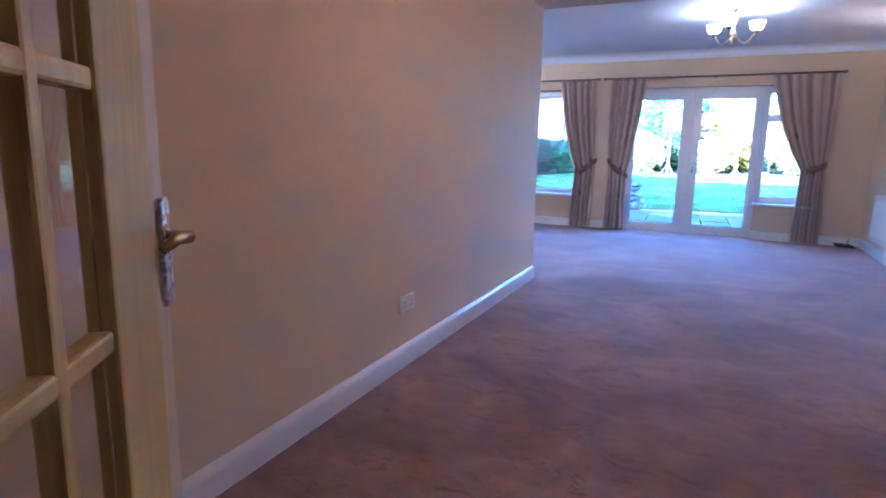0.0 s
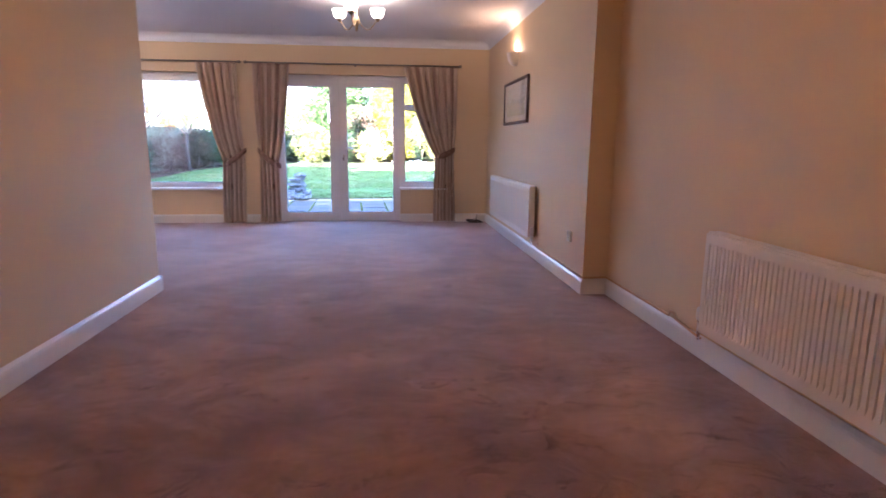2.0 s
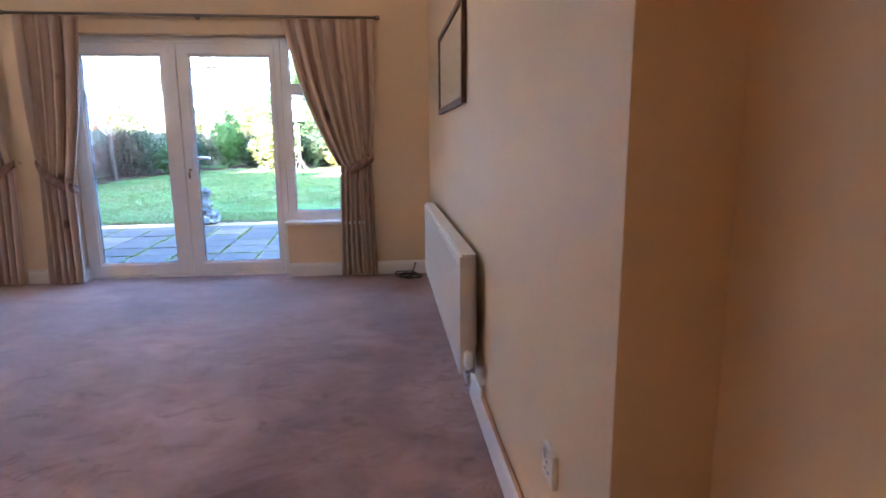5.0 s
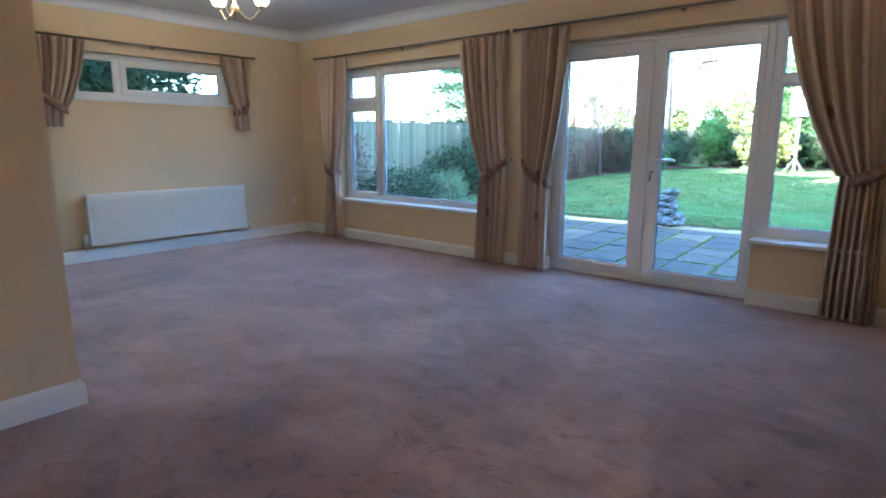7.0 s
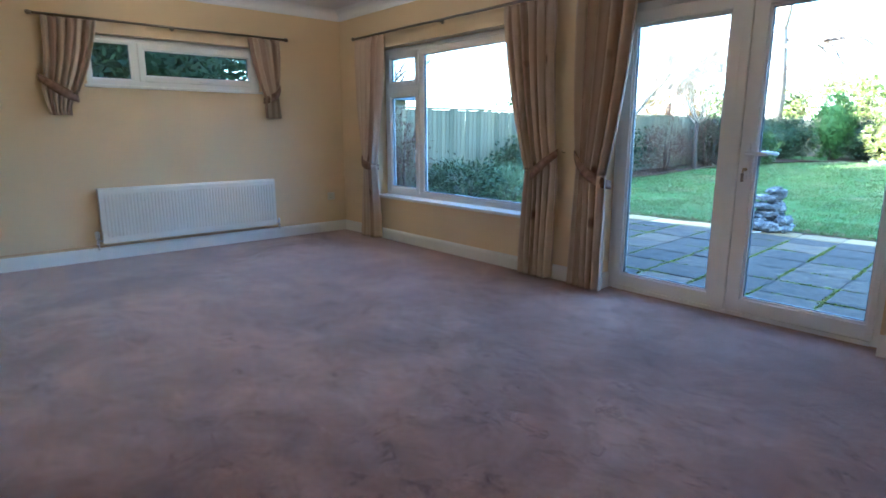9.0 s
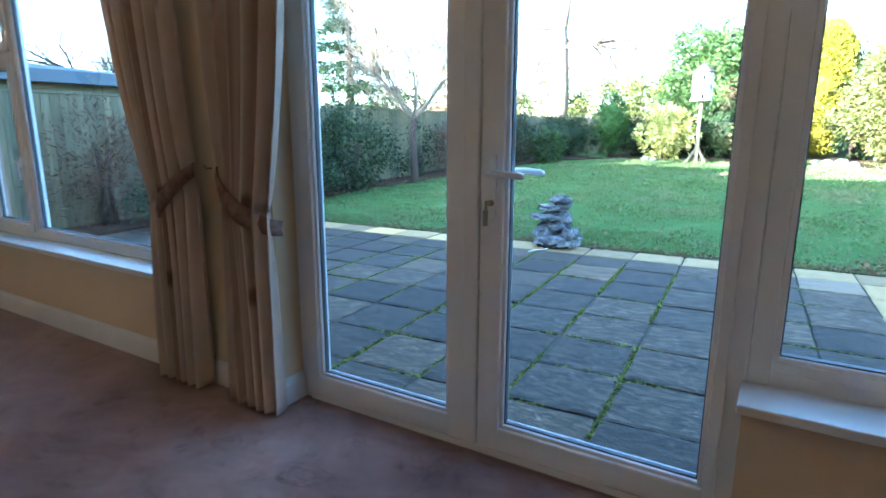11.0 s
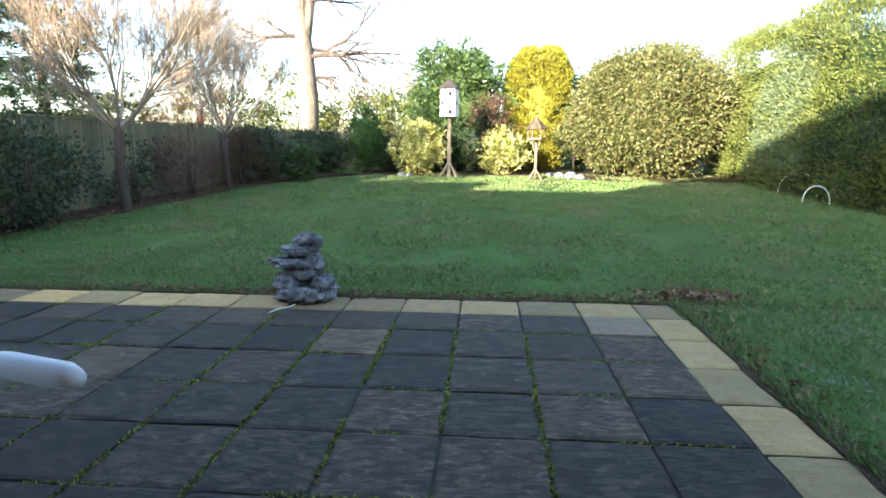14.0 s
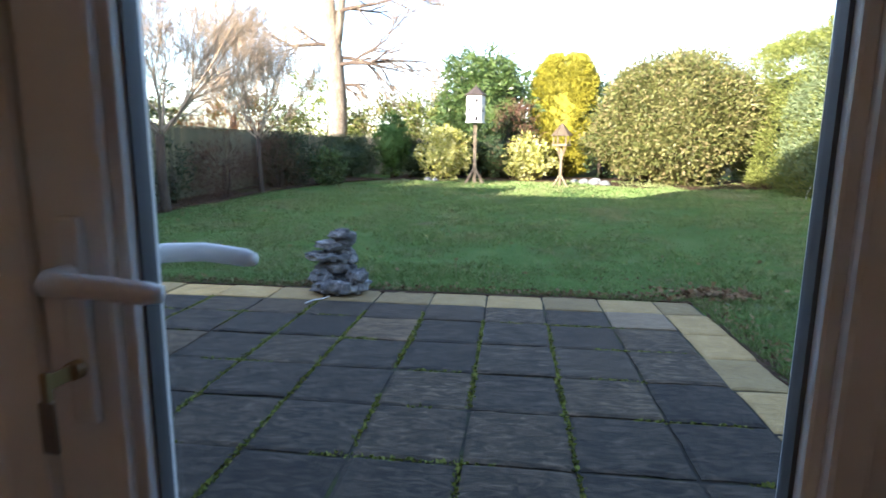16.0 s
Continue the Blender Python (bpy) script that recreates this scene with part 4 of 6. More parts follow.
def cable_coil():
    bm = bmesh.new()
    pts = []
    for i in range(70):
        a = i * 0.33
        r = 0.095 + 0.025 * math.sin(i * 0.41)
        pts.append((-0.16 + r * math.cos(a), -0.34 + r * 0.8 * math.sin(a), 0.008 + 0.0006 * i + 0.006 * math.sin(i * 0.9) ** 2))
    pts += [(-0.12, -0.24, 0.03), (-0.10, -0.18, 0.075), (-0.09, -0.15, 0.10), (-0.085, -0.14, 0.09)]
    path_tube(bm, pts, 0.005, 6)
    tagged(part("cable", bm, M["black"], None, "", True), "coiled black aerial cable on the carpet", "cable")


cable_coil()


# ---- the glazed inner door, standing open, and its frame ----
def hall_door():
    far, way = Vector((-2.523, -8.166)), radians(124)
    u = Vector((math.cos(way), math.sin(way)))
    W, H, t = 0.76, 2.04, 0.04
    hinge = far - u * W
    mt = Matrix(((u.x, -u.y, 0, hinge.x), (u.y, u.x, 0, hinge.y), (0, 0, 1, 0), (0, 0, 0, 1)))
    d = setting(empty("door_2"), "open glazed pine inner door with small panes", "door")

    def put(nm, bm, mat, parent, lab="", smooth=False):
        bmesh.ops.transform(bm, matrix=mt, verts=bm.verts)
        return part(nm, bm, mat, parent, lab, smooth)

    s, lip = 0.155, 0.06
    bm = bmesh.new()
    box(bm, 0, s, -t / 2, t / 2, 0.01, H, 0.006)
    box(bm, W - lip - s, W - lip, -t / 2, t / 2, 0.01, H, 0.006)
    box(bm, s - 0.001, W - lip - s + 0.001, -t / 2 + 0.0006, t / 2 - 0.0006, 1.86, H, 0.004)
    box(bm, s - 0.001, W - lip - s + 0.001, -t / 2 + 0.0006, t / 2 - 0.0006, 0.01, 0.261, 0.004)
    leaf = put("leaf", bm, M["pine"], d)
    put("lipping", boxes((W - lip - 0.001, W, -t / 2 + 0.004, t / 2 - 0.004, 0.01, H), bevel=0.005), M["palewood"], leaf, "pale wood lipping along the closing edge")
    cols = 3
    gw = (W - lip - 2 * s) / cols
    rows = [0.261, 0.581, 0.901, 1.221, 1.541, 1.86]
    for i in range(1, cols):
        put("glazing_bar", boxes((s + gw * i - 0.014, s + gw * i + 0.014, -0.016, 0.016, 0.261, 1.86), bevel=0.006), M["pine"], leaf)
    for z in rows[1:-1]:
        put("glazing_bar", boxes((s, W - lip - s, -0.0155, 0.0155, z - 0.014, z + 0.014), bevel=0.006), M["pine"], leaf)
    for i in range(cols):
        for z0, z1 in zip(rows, rows[1:]):
            g = put("pane", boxes((s + gw * i + 0.002, s + gw * (i + 1) - 0.002, -0.002, 0.002, z0 + 0.002, z1 - 0.002)), M["glass"], leaf, "clear glass")
            g.visible_shadow = False
    for sd in (-1, 1):
        bm = bmesh.new()
        a, b = sd * (t / 2 - 0.005), sd * (t / 2 + 0.006)
        box(bm, W - 0.040, W - 0.004, min(a, b), max(a, b), 0.893, 1.066, 0.005)
        put("handle_plate", bm, M["chrome"], leaf, "satin chrome backplate")
        bm = bmesh.new()
        y = sd * (t / 2 + 0.034)
        path_tube(bm, [(W - 0.022, sd * t / 2, 1.005), (W - 0.022, y, 1.005), (W - 0.034, y + sd * 0.006, 1.006), (W - 0.075, y + sd * 0.002, 1.010), (W - 0.112, y - sd * 0.006, 0.999)], [0.009, 0.009, 0.011, 0.010, 0.007], 12)
        put("lever", bm, M["brass"], leaf, "brass lever handle", True)
    fr = bmesh.new()
    for x in (HX0, HX1 - 0.03):
        box(fr, x, x + 0.03, YS - 0.12, YS + 0.002, 0, 2.12, 0.003)
    box(fr, HX0, HX1, YS - 0.12, YS + 0.002, 2.09, 2.12, 0.003)
    for x0, x1 in ((HX0 - 0.06, HX0 + 0.006), (HX1 - 0.006, HX1 + 0.06)):
        box(fr, x0, x1, YS - 0.001, YS + 0.018, 0, 2.18, 0.004)
    box(fr, HX0 - 0.06, HX1 + 0.06, YS - 0.001, YS + 0.017, 2.114, 2.18, 0.004)
    part("door_frame", fr, M["gloss"], d, "white painted door frame")


hall_door()


# ---- the house outside ----
def prism(bm, x0, x1, y0, y1, ze, zr, yr):
    v = [bm.verts.new(p) for p in ((x0, y0, ze), (x0, y1, ze), (x0, yr, zr), (x1, y0, ze), (x1, y1, ze), (x1, yr, zr))]
    for f in ((0, 2, 1), (3, 4, 5), (0, 3, 5, 2), (1, 2, 5, 4), (0, 1, 4, 3)):
        bm.faces.new([v[i] for i in f])
    return bm


setting(part("roof", prism(bmesh.new(), XL - 0.6, 2.6, -9.8, 0.30, 2.64, 7.1, -4.6), M["rooftile"]), "brown tiled pitched house roof", "roof")
setting(part("outer_wall", boxes((-0.55 + 0.0, XD + T, 0.088, 0.115, -0.3, 2.64), (XL - T, WX0, 0.088, 0.115, -0.3, 2.64), (WX0, WX1, 0.088, 0.115, -0.3, WZ0 - 0.03), (WX1, DX0, 0.088, 0.115, -0.3, 2.64), (WX0, WX1, 0.088, 0.115, WZ1, 2.64), (DX0, -0.55, 0.088, 0.115, DZ1, 2.64), (DX1, -0.55, 0.088, 0.115, -0.3, 0.44), (DX0, DX1, 0.075, 0.115, -0.3, -0.02)), M["brick"]), "red-brown rendered outer wall", "wall")
# unseen low block added to close a sun gap, leaving one lawn patch lit
low_shade_block = tagged(empty("garage"), "unseen low block added beside the house to shape its shadow", "garage")
part("wall", boxes((-11.6, XL - T, -8.8, -4.2, -0.3, 2.6)), M["brick"], low_shade_block)
part("roof", prism(bmesh.new(), -11.7, XL - T - 0.31, -9.2, -3.9, 2.6, 5.75, -4.6), M["rooftile"], low_shade_block)
# never in view: added so that its roof shades the left of the lawn
shade_house = tagged(empty("unseen_shade_house"), "unseen house added on the left to shade the garden", "house")
part("wall", boxes((-34, -11.8, -11, -3.6, -0.3, 3.2)), M["brick"], shade_house)
part("roof", prism(bmesh.new(), -34.4, -11.75, -11.4, -3.2, 3.2, 6.4, -4.6), M["rooftile"], shade_house)
# taller part, added to keep the back-left shrubs in shade
part("gable", boxes((-34, -17.0, -10, -3.8, 3.2, 5.4)), M["brick"], shade_house)
part("gable_roof", prism(bmesh.new(), -34.3, -16.9, -10.3, -3.5, 5.4, 9.4, -4.6), M["rooftile"], shade_house)


# ---- ground, beds ----
# the patio is laid at a slight angle to the house: u along its far edge, v away from the house, 0 at the far edge
PATIO = Matrix.Translation((-1.949, 4.367, 0)) @ Matrix.Rotation(0.05, 4, "Z")
PU = 1.74                                      # the patio's open side edge


def plot(u, v):
    q = PATIO @ Vector((u, v, 0))
    return q.x, q.y


def lawn_z(x, y):
    return -0.105 + 0.0285 * max(0.0, min(y, 18.5) - 4.7)


def ground():
    us = [-400, -120, -60, -34, -24, -18, -14, -11] + [-8.0 + 0.75 * i for i in range(22)] + [10, 12, 16, 22, 34, 60, 120, 400]
    vs = [-200, -60, -34, -20, -14, -8, -5.4, -4.36, -4.32, -3, -1.5, -0.03, 0.01] + [0.8 + 0.7 * i for i in range(20)] + [16, 19, 24, 32, 56, 120, 400]
    us = sorted(us + [PU - 0.03, PU + 0.01])
    bm = bmesh.new()
    g = []
    for v in vs:
        row = []
        for u in us:
            x, y = plot(u, v)
            low = (u < PU - 0.01 and v < 0.0) or v < -4.34
            z = -0.26 if low else lawn_z(x, y) + 0.02 * noise.noise(Vector((x * 0.7, y * 0.7, 0)))
            row.append(bm.verts.new((x, y, z)))
        g.append(row)
    for a, b in zip(g, g[1:]):
        for i in range(len(us) - 1):
            bm.faces.new((a[i], a[i + 1], b[i + 1], b[i]))
    ob = part("ground", bm, M["lawn"], None, "", True)
    setting(ob, "green winter lawn with worn brownish patches", "lawn")


ground()


def bed(name, outline, label, rise=0.05):
    """A soil bed with a crumbly edge, a little proud of the lawn."""
    bm = bmesh.new()
    vs = []
    n = len(outline)
    for i in range(n):
        a, b = Vector(outline[i]), Vector(outline[(i + 1) % n])
        k = max(1, int((b - a).length / 0.25))
        for j in range(k):
            p = a.lerp(b, j / k)
            p += Vector((noise.noise(Vector((p.x * 2, p.y * 2, 3))), noise.noise(Vector((p.x * 2, p.y * 2, 8))))) * 0.12
            vs.append(p)
    c = sum(vs, Vector((0, 0))) / len(vs)
    low = [bm.verts.new((p.x, p.y, lawn_z(p.x, p.y) - 0.04)) for p in vs]
    top = [bm.verts.new((*(p.lerp(c, 0.015)), lawn_z(p.x, p.y) + rise)) for p in vs]
    for i in range(len(vs)):
        j = (i + 1) % len(vs)
        bm.faces.new((low[i], low[j], top[j], top[i]))
    f = bm.faces.new(top)
    bmesh.ops.triangulate(bm, faces=[f])
    return setting(part(name, bm, M["soil"]), label, "flower bed")


bed("bed_1", [(-8.9, 0.6), (-8.2, 0.6), (-8.1, 4.5), (-8.45, 7.0), (-8.1, 9.5), (-8.0, 12.5), (-7.3, 15.2), (-6.2, 16.7), (-8.8, 17.6), (-8.95, 12.0)], "bare brown soil bed along the fence")
bed("bed_2", [(-6.3, 16.6), (-4.6, 16.55), (-2.4, 17.0), (-0.4, 16.9), (0.3, 15.7), (2.2, 15.15), (4.3, 15.6), (5.2, 16.5), (5.2, 19.5), (-6.3, 19.5)], "brown leaf-strewn soil bed along the back", 0.03)


bed("bed_3", [plot(-6.4, 0.0), plot(PU + 0.02, 0.0), plot(PU + 0.06, 0.12), plot(-0.2, 0.15), plot(-3.2, 0.12), plot(-6.4, 0.13)], "worn brown soil edge between paving and lawn", 0.012)
bed("bed_4", [plot(PU, -4.2), plot(PU + 0.10, -4.2), plot(PU + 0.13, -2.4), plot(PU + 0.09, -1.2), plot(PU + 0.14, 0.05), plot(PU, 0.05)], "worn brown soil edge beside the cream paving border", 0.012)


# ---- paving ----
ZP = -0.09
PX = [0.47 * k for k in range(-14, 3)] + [1.40]
ROWS = [-0.40, -0.82, -1.31, -1.81, -2.28, -2.77, -3.25, -3.73, -4.26]
patio = setting(empty("pavement", (0, 0, 0)), "weathered dark grey slab patio with mossy joints and a cream border", "patio")
patio.matrix_world = PATIO
part("joint_bed", boxes((PX[0], PU - 0.01, -4.45, 0.0, ZP - 0.16, ZP - 0.014)), M["joint"], patio, "dark mossy joints")


def slab_mesh(w, d, seed):
    rng = random.Random(seed)
    bm = bmesh.new()
    k = 5
    g = []
    for j in range(k + 1):
        row = []
        for i in range(k + 1):
            x, y = (i / k - 0.5) * w, (j / k - 0.5) * d
            e = i in (0, k) or j in (0, k)
            x += rng.uniform(-1, 1) * 0.004 if i in (0, k) else 0
            y += rng.uniform(-1, 1) * 0.004 if j in (0, k) else 0
            z = -0.005 - rng.random() * 0.003 if e else rng.uniform(-0.0018, 0.0018)
            if (i in (0, k)) and (j in (0, k)):
                z -= 0.004
            row.append(bm.verts.new((x, y, z)))
        g.append(row)
    # draw the outer ring of inner points close to the edge, for a worn arris
    for j in range(k + 1):
        for i in range(k + 1):
            v = g[j][i]
            if i in (1, k - 1) and j not in (0, k):
                v.co.x = (0.5 * w - 0.022) * (-1 if i == 1 else 1)
            if j in (1, k - 1) and i not in (0, k):
                v.co.y = (0.5 * d - 0.022) * (-1 if j == 1 else 1)
    for a, b in zip(g, g[1:]):
        for i in range(k):
            bm.faces.new((a[i], a[i + 1], b[i + 1], b[i]))
    rim = [g[0][i] for i in range(k + 1)] + [g[j][k] for j in range(1, k + 1)] + [g[k][i] for i in range(k - 1, -1, -1)] + [g[j][0] for j in range(k - 1, 0, -1)]
    low = [bm.verts.new((v.co.x, v.co.y, -0.045)) for v in rim]
    for i in range(len(rim)):
        j = (i + 1) % len(rim)
        bm.faces.new((rim[j], rim[i], low[i], low[j]))
    return bm


def lay(name, mesh, x, y, mat_label, rng):
    ob = new(name, mesh)
    ob.parent = patio
    ob.location = (x, y, ZP + rng.uniform(-0.005, 0.004))
    ob.rotation_euler = (rng.uniform(-0.006, 0.006), rng.uniform(-0.006, 0.006), rng.uniform(-0.006, 0.006) + rng.choice((0, math.pi)))
    return ob


rng = random.Random(4)
GAP = 0.016
pale_spots = {(16, 0): "slab_pale", (12, 0): "slab_worn", (13, 0): "slab_worn", (12, 1): "slab_worn", (15, 1): "slab_worn", (15, 2): "slab_worn", (9, 2): "slab_worn", (10, 0): "slab_worn"}
shapes = {}
for i in range(len(PX) - 1):
    shift = rng.uniform(-0.008, 0.008)
    w = PX[i + 1] - PX[i]
    for j in range(len(ROWS) - 1):
        d = ROWS[j] - ROWS[j + 1]
        kind = pale_spots.get((i, j), "slab")
        key = (round(w, 3), round(d, 3), rng.randrange(4), kind)
        if key not in shapes:
            shapes[key] = mesh_of("paving_slab", slab_mesh(w - GAP, d - GAP, len(shapes)), M[kind])
        lay("paving_slab", shapes[key], (PX[i] + PX[i + 1]) / 2, (ROWS[j] + ROWS[j + 1]) / 2 + shift, "", rng)
pale = [mesh_of("border_slab", slab_mesh(0.47 - GAP, 0.39 - GAP, s), M["cream_slab"]) for s in range(30, 35)]
strip = [mesh_of("border_slab", slab_mesh(PU - 1.40 - GAP, 0.48 - GAP, s), M["cream_slab"]) for s in range(40, 44)]
for i in range(-14, 3):
    lay("border_slab", rng.choice(pale), 0.47 * (i + 0.5), -0.20 + rng.uniform(-0.008, 0.008), "", rng)
lay("border_slab", mesh_of("border_slab", slab_mesh(PU - 1.44, 0.37, 50), M["cream_slab"]), 1.41 + (PU - 1.44) / 2, -0.20, "", rng)
for j in range(8):
    lay("border_slab", rng.choice(strip), (1.40 + PU) / 2 + rng.uniform(-0.015, 0.02), -0.40 - 0.48 * (j + 0.5), "", rng)


def cloud_mesh(name, pos, axis, side, length, width, mat, fold=0.15):
    """Leaves as folded diamonds: places, ways and sizes as arrays."""
    n = len(pos)
    nrm = np.cross(axis, side)
    L, W = length[:, None], width[:, None]
    base = pos
    mid = pos + axis * L * 0.45
    v = np.empty((n, 4, 3))
    v[:, 0] = base
    v[:, 1] = mid + side * W * 0.5 + nrm * W * fold
    v[:, 2] = pos + axis * L
    v[:, 3] = mid - side * W * 0.5 + nrm * W * fold
    me = bpy.data.meshes.new(name)
    me.vertices.add(n * 4)
    me.vertices.foreach_set("co", v.reshape(-1))
    me.loops.add(n * 4)
    me.loops.foreach_set("vertex_index", np.arange(n * 4, dtype=np.int32))
    me.polygons.add(n)
    me.polygons.foreach_set("loop_start", np.arange(0, n * 4, 4, dtype=np.int32))
    me.update(calc_edges=True)
    me.validate()
    me.materials.append(mat)
    return me


def unit(a):
    return a / np.maximum(np.linalg.norm(a, axis=1, keepdims=True), 1e-9)


def frame_of(axis, rs):
    side = np.cross(axis, unit(rs.normal(size=axis.shape)))
    return unit(side)


# moss in the joints
def moss():
    rs = np.random.RandomState(7)
    pts = []
    for u in PX[4:-1]:
        v = -3.9
        while v < -0.40:
            k = noise.noise(Vector((u * 3.1, v * 1.4, 5))) + (0.22 if -1.5 < u < 0.6 else -0.12) - (0.3 if v > -0.8 else 0)
            if k > -0.02:
                for _ in range(rs.randint(5, 9 + int(14 * k))):
                    pts.append((*plot(u + rs.normal() * (0.005 + 0.008 * k), v + rs.uniform(-0.02, 0.02)), ZP - 0.010))
            v += 0.03
    for v in ROWS[1:]:
        u = -4.0
        while u < 1.3:
            k = noise.noise(Vector((u * 1.7, v * 3.3, 9)))
            if k > 0.10:
                for _ in range(5 + int(8 * k)):
                    pts.append((*plot(u + rs.uniform(-0.02, 0.02), v + rs.normal() * 0.006), ZP - 0.010))
            u += 0.035
    p = np.array(pts)
    ax = unit(rs.normal(size=p.shape) * np.array([1, 1, 0.3]) + np.array([0, 0, 0.5]))
    ob = new("moss", cloud_mesh("moss", p, ax, frame_of(ax, rs), rs.uniform(0.012, 0.026, len(p)), rs.uniform(0.010, 0.019, len(p)), M["moss"]))
    tagged(ob, "bright green moss growing in the paving joints", "moss", kind="stuff")


moss()


# ---- grass and fallen leaves ----
def plots(u, v):
    c, s = math.cos(0.05), math.sin(0.05)
    return PATIO[0][3] + u * c - v * s, PATIO[1][3] + u * s + v * c


def lawn_zs(y):
    return -0.11 + 0.0285 * np.maximum(0, np.minimum(y, 18.5) - 4.7)


def grass():
    rs = np.random.RandomState(3)
    n = 230000
    v = 0.02 + 13 * rs.random(n) ** 1.9
    u = -6.6 + 13.4 * rs.random(n)
    m = 34000
    u2, v2 = PU + 0.02 + 3.2 * rs.random(m), rs.uniform(-4.2, 0.3, m)
    u, v = np.concatenate([u, u2]), np.concatenate([v, v2])
    # worn turf along the paving
    keep = rs.random(len(u)) < np.clip(v * 1.3 + 0.22, 0, 1)
    keep |= u > PU + 0.05 + 0.08 * rs.random(len(u))
    u, v = u[keep], v[keep]
    x, y = plots(u, v)
    # thin and bald patches
    bald = np.array([noise.noise(Vector((a * 0.9, b * 0.9, 4))) + 0.6 * noise.noise(Vector((a * 3.1, b * 3.1, 9))) for a, b in zip(x, y)])
    keep = rs.random(len(x)) < np.clip(0.85 + 1.3 * bald, 0.18, 1)
    x, y, bald = x[keep], y[keep], bald[keep]
    p = np.stack([x, y, lawn_zs(y)], 1)
    ax = unit(rs.normal(size=p.shape) * np.array([0.7, 0.7, 0.15]) + np.array([0, 0, 0.75]))
    far = np.clip((y - 4) / 10, 0, 1)
    tuft = 1 + 0.9 * np.clip(bald, -0.5, 0.8)
    ob = new("grass", cloud_mesh("grass", p, ax, frame_of(ax, rs), rs.uniform(0.022, 0.065, len(p)) * (1 + 0.2 * far) * tuft, rs.uniform(0.005, 0.010, len(p)) * (1 + 1.6 * far), M["blade"]))
    tagged(ob, "short green grass blades of the lawn", "grass", kind="stuff")
    # tufts leaning over the border
    k, kk = 5200, 4200
    u = np.concatenate([rs.uniform(-6.4, PU, k), PU + 0.02 + np.abs(rs.normal(size=kk)) * 0.09])
    v = np.concatenate([0.02 + np.abs(rs.normal(size=k)) * 0.06, rs.uniform(-4.2, 0.1, kk)])
    side = np.arange(k + kk) >= k
    x, y = plots(u, v)
    p = np.stack([x, y, np.full(len(x), -0.11)], 1)
    dirn = np.stack([np.where(side, -0.5, 0), np.where(side, 0, -0.5), np.full(len(x), 0.6)], 1)
    ax = unit(rs.normal(size=p.shape) * 0.5 + dirn)
    ob = new("edge_grass", cloud_mesh("edge_grass", p, ax, frame_of(ax, rs), rs.uniform(0.03, 0.08, len(p)) * np.where(side, 1.25, 1), rs.uniform(0.004, 0.008, len(p)), M["blade"]))
    tagged(ob, "ragged grass along the cream paving border", "grass", kind="stuff")
    # frosted tufts that the low sun has not reached
    cu, cv = np.array([2.35, 2.75, 3.1, 2.2, 2.9, -1.6]), np.array([-0.05, -0.65, -1.0, -1.5, -1.9, 0.35])
    idx = rs.randint(0, 6, 700)
    x, y = plots(cu[idx] + rs.normal(size=700) * 0.16, cv[idx] + rs.normal(size=700) * 0.13)
    p = np.stack([x, y, lawn_zs(y)], 1)
    ax = unit(rs.normal(size=p.shape) * np.array([0.9, 0.9, 0.2]) + np.array([0, 0, 0.5]))
    ob = new("frosted_grass", cloud_mesh("frosted_grass", p, ax, frame_of(ax, rs), rs.uniform(0.04, 0.09, 700), rs.uniform(0.005, 0.009, 700), M["frost"]))
    tagged(ob, "pale frosted grass tufts in the shade", "grass", kind="stuff")
    # fallen leaves: scattered, along the border, below the fence, in a heap at the corner
    u = np.concatenate([rs.uniform(-6.2, 6.0, 700), rs.uniform(-4, 2.2, 800), PU + 0.25 + rs.normal(size=420) * 0.22, PU + 0.08 + np.abs(rs.normal(size=260)) * 0.12])
    v = np.concatenate([0.3 + 11 * rs.random(700), 0.05 + np.abs(rs.normal(size=800)) * 0.09, 0.22 + rs.normal(size=420) * 0.09, rs.uniform(-3.6, 0, 260)])
    x, y = plots(u, v)
    x, y = np.concatenate([x, rs.uniform(-8.8, -7.9, 420)]), np.concatenate([y, rs.uniform(5, 16, 420)])
    heap = np.zeros(len(x))
    heap[1500:1920] = 0.05 * rs.random(420)
    p = np.stack([x, y, lawn_zs(y) + 0.02 + np.where(x < -7.9, 0.05, 0) + heap], 1)
    ax = unit(rs.normal(size=p.shape) * np.array([1, 1, 0.25]))
    ob = new("fallen_leaves", cloud_mesh("fallen_leaves", p, ax, frame_of(ax, rs), rs.uniform(0.03, 0.07, len(p)), rs.uniform(0.02, 0.045, len(p)), M["dead_leaf"], 0.3))
    tagged(ob, "dry brown leaves fallen on the grass", "leaves", kind="stuff")


grass()


# ---- shrubs, hedge, trees ----
def crown(th, n, sampler, leaf, mat, seed, up=0.2, spread=0.8, clump=22, scatter=0.1, width=0.45, name="crown", label=""):
    """Leaves in clumps about points that sampler(rs, count) gives with their outward ways."""
    rs = np.random.RandomState(seed)
    c, nn = sampler(rs, max(8, n // clump))
    idx = rs.randint(0, len(c), n)
    p = c[idx] + rs.normal(size=(n, 3)) * scatter
    ax = unit(nn[idx] + rs.normal(size=(n, 3)) * spread + np.array([0, 0, up]))
    ln = leaf * rs.uniform(0.6, 1.35, n)
    ob = new(name, cloud_mesh(name, p, ax, frame_of(ax, rs), ln, ln * width * rs.uniform(0.75, 1.25, n), mat))
    ob.parent = th
    if label:
        ob["label"] = label
    return ob


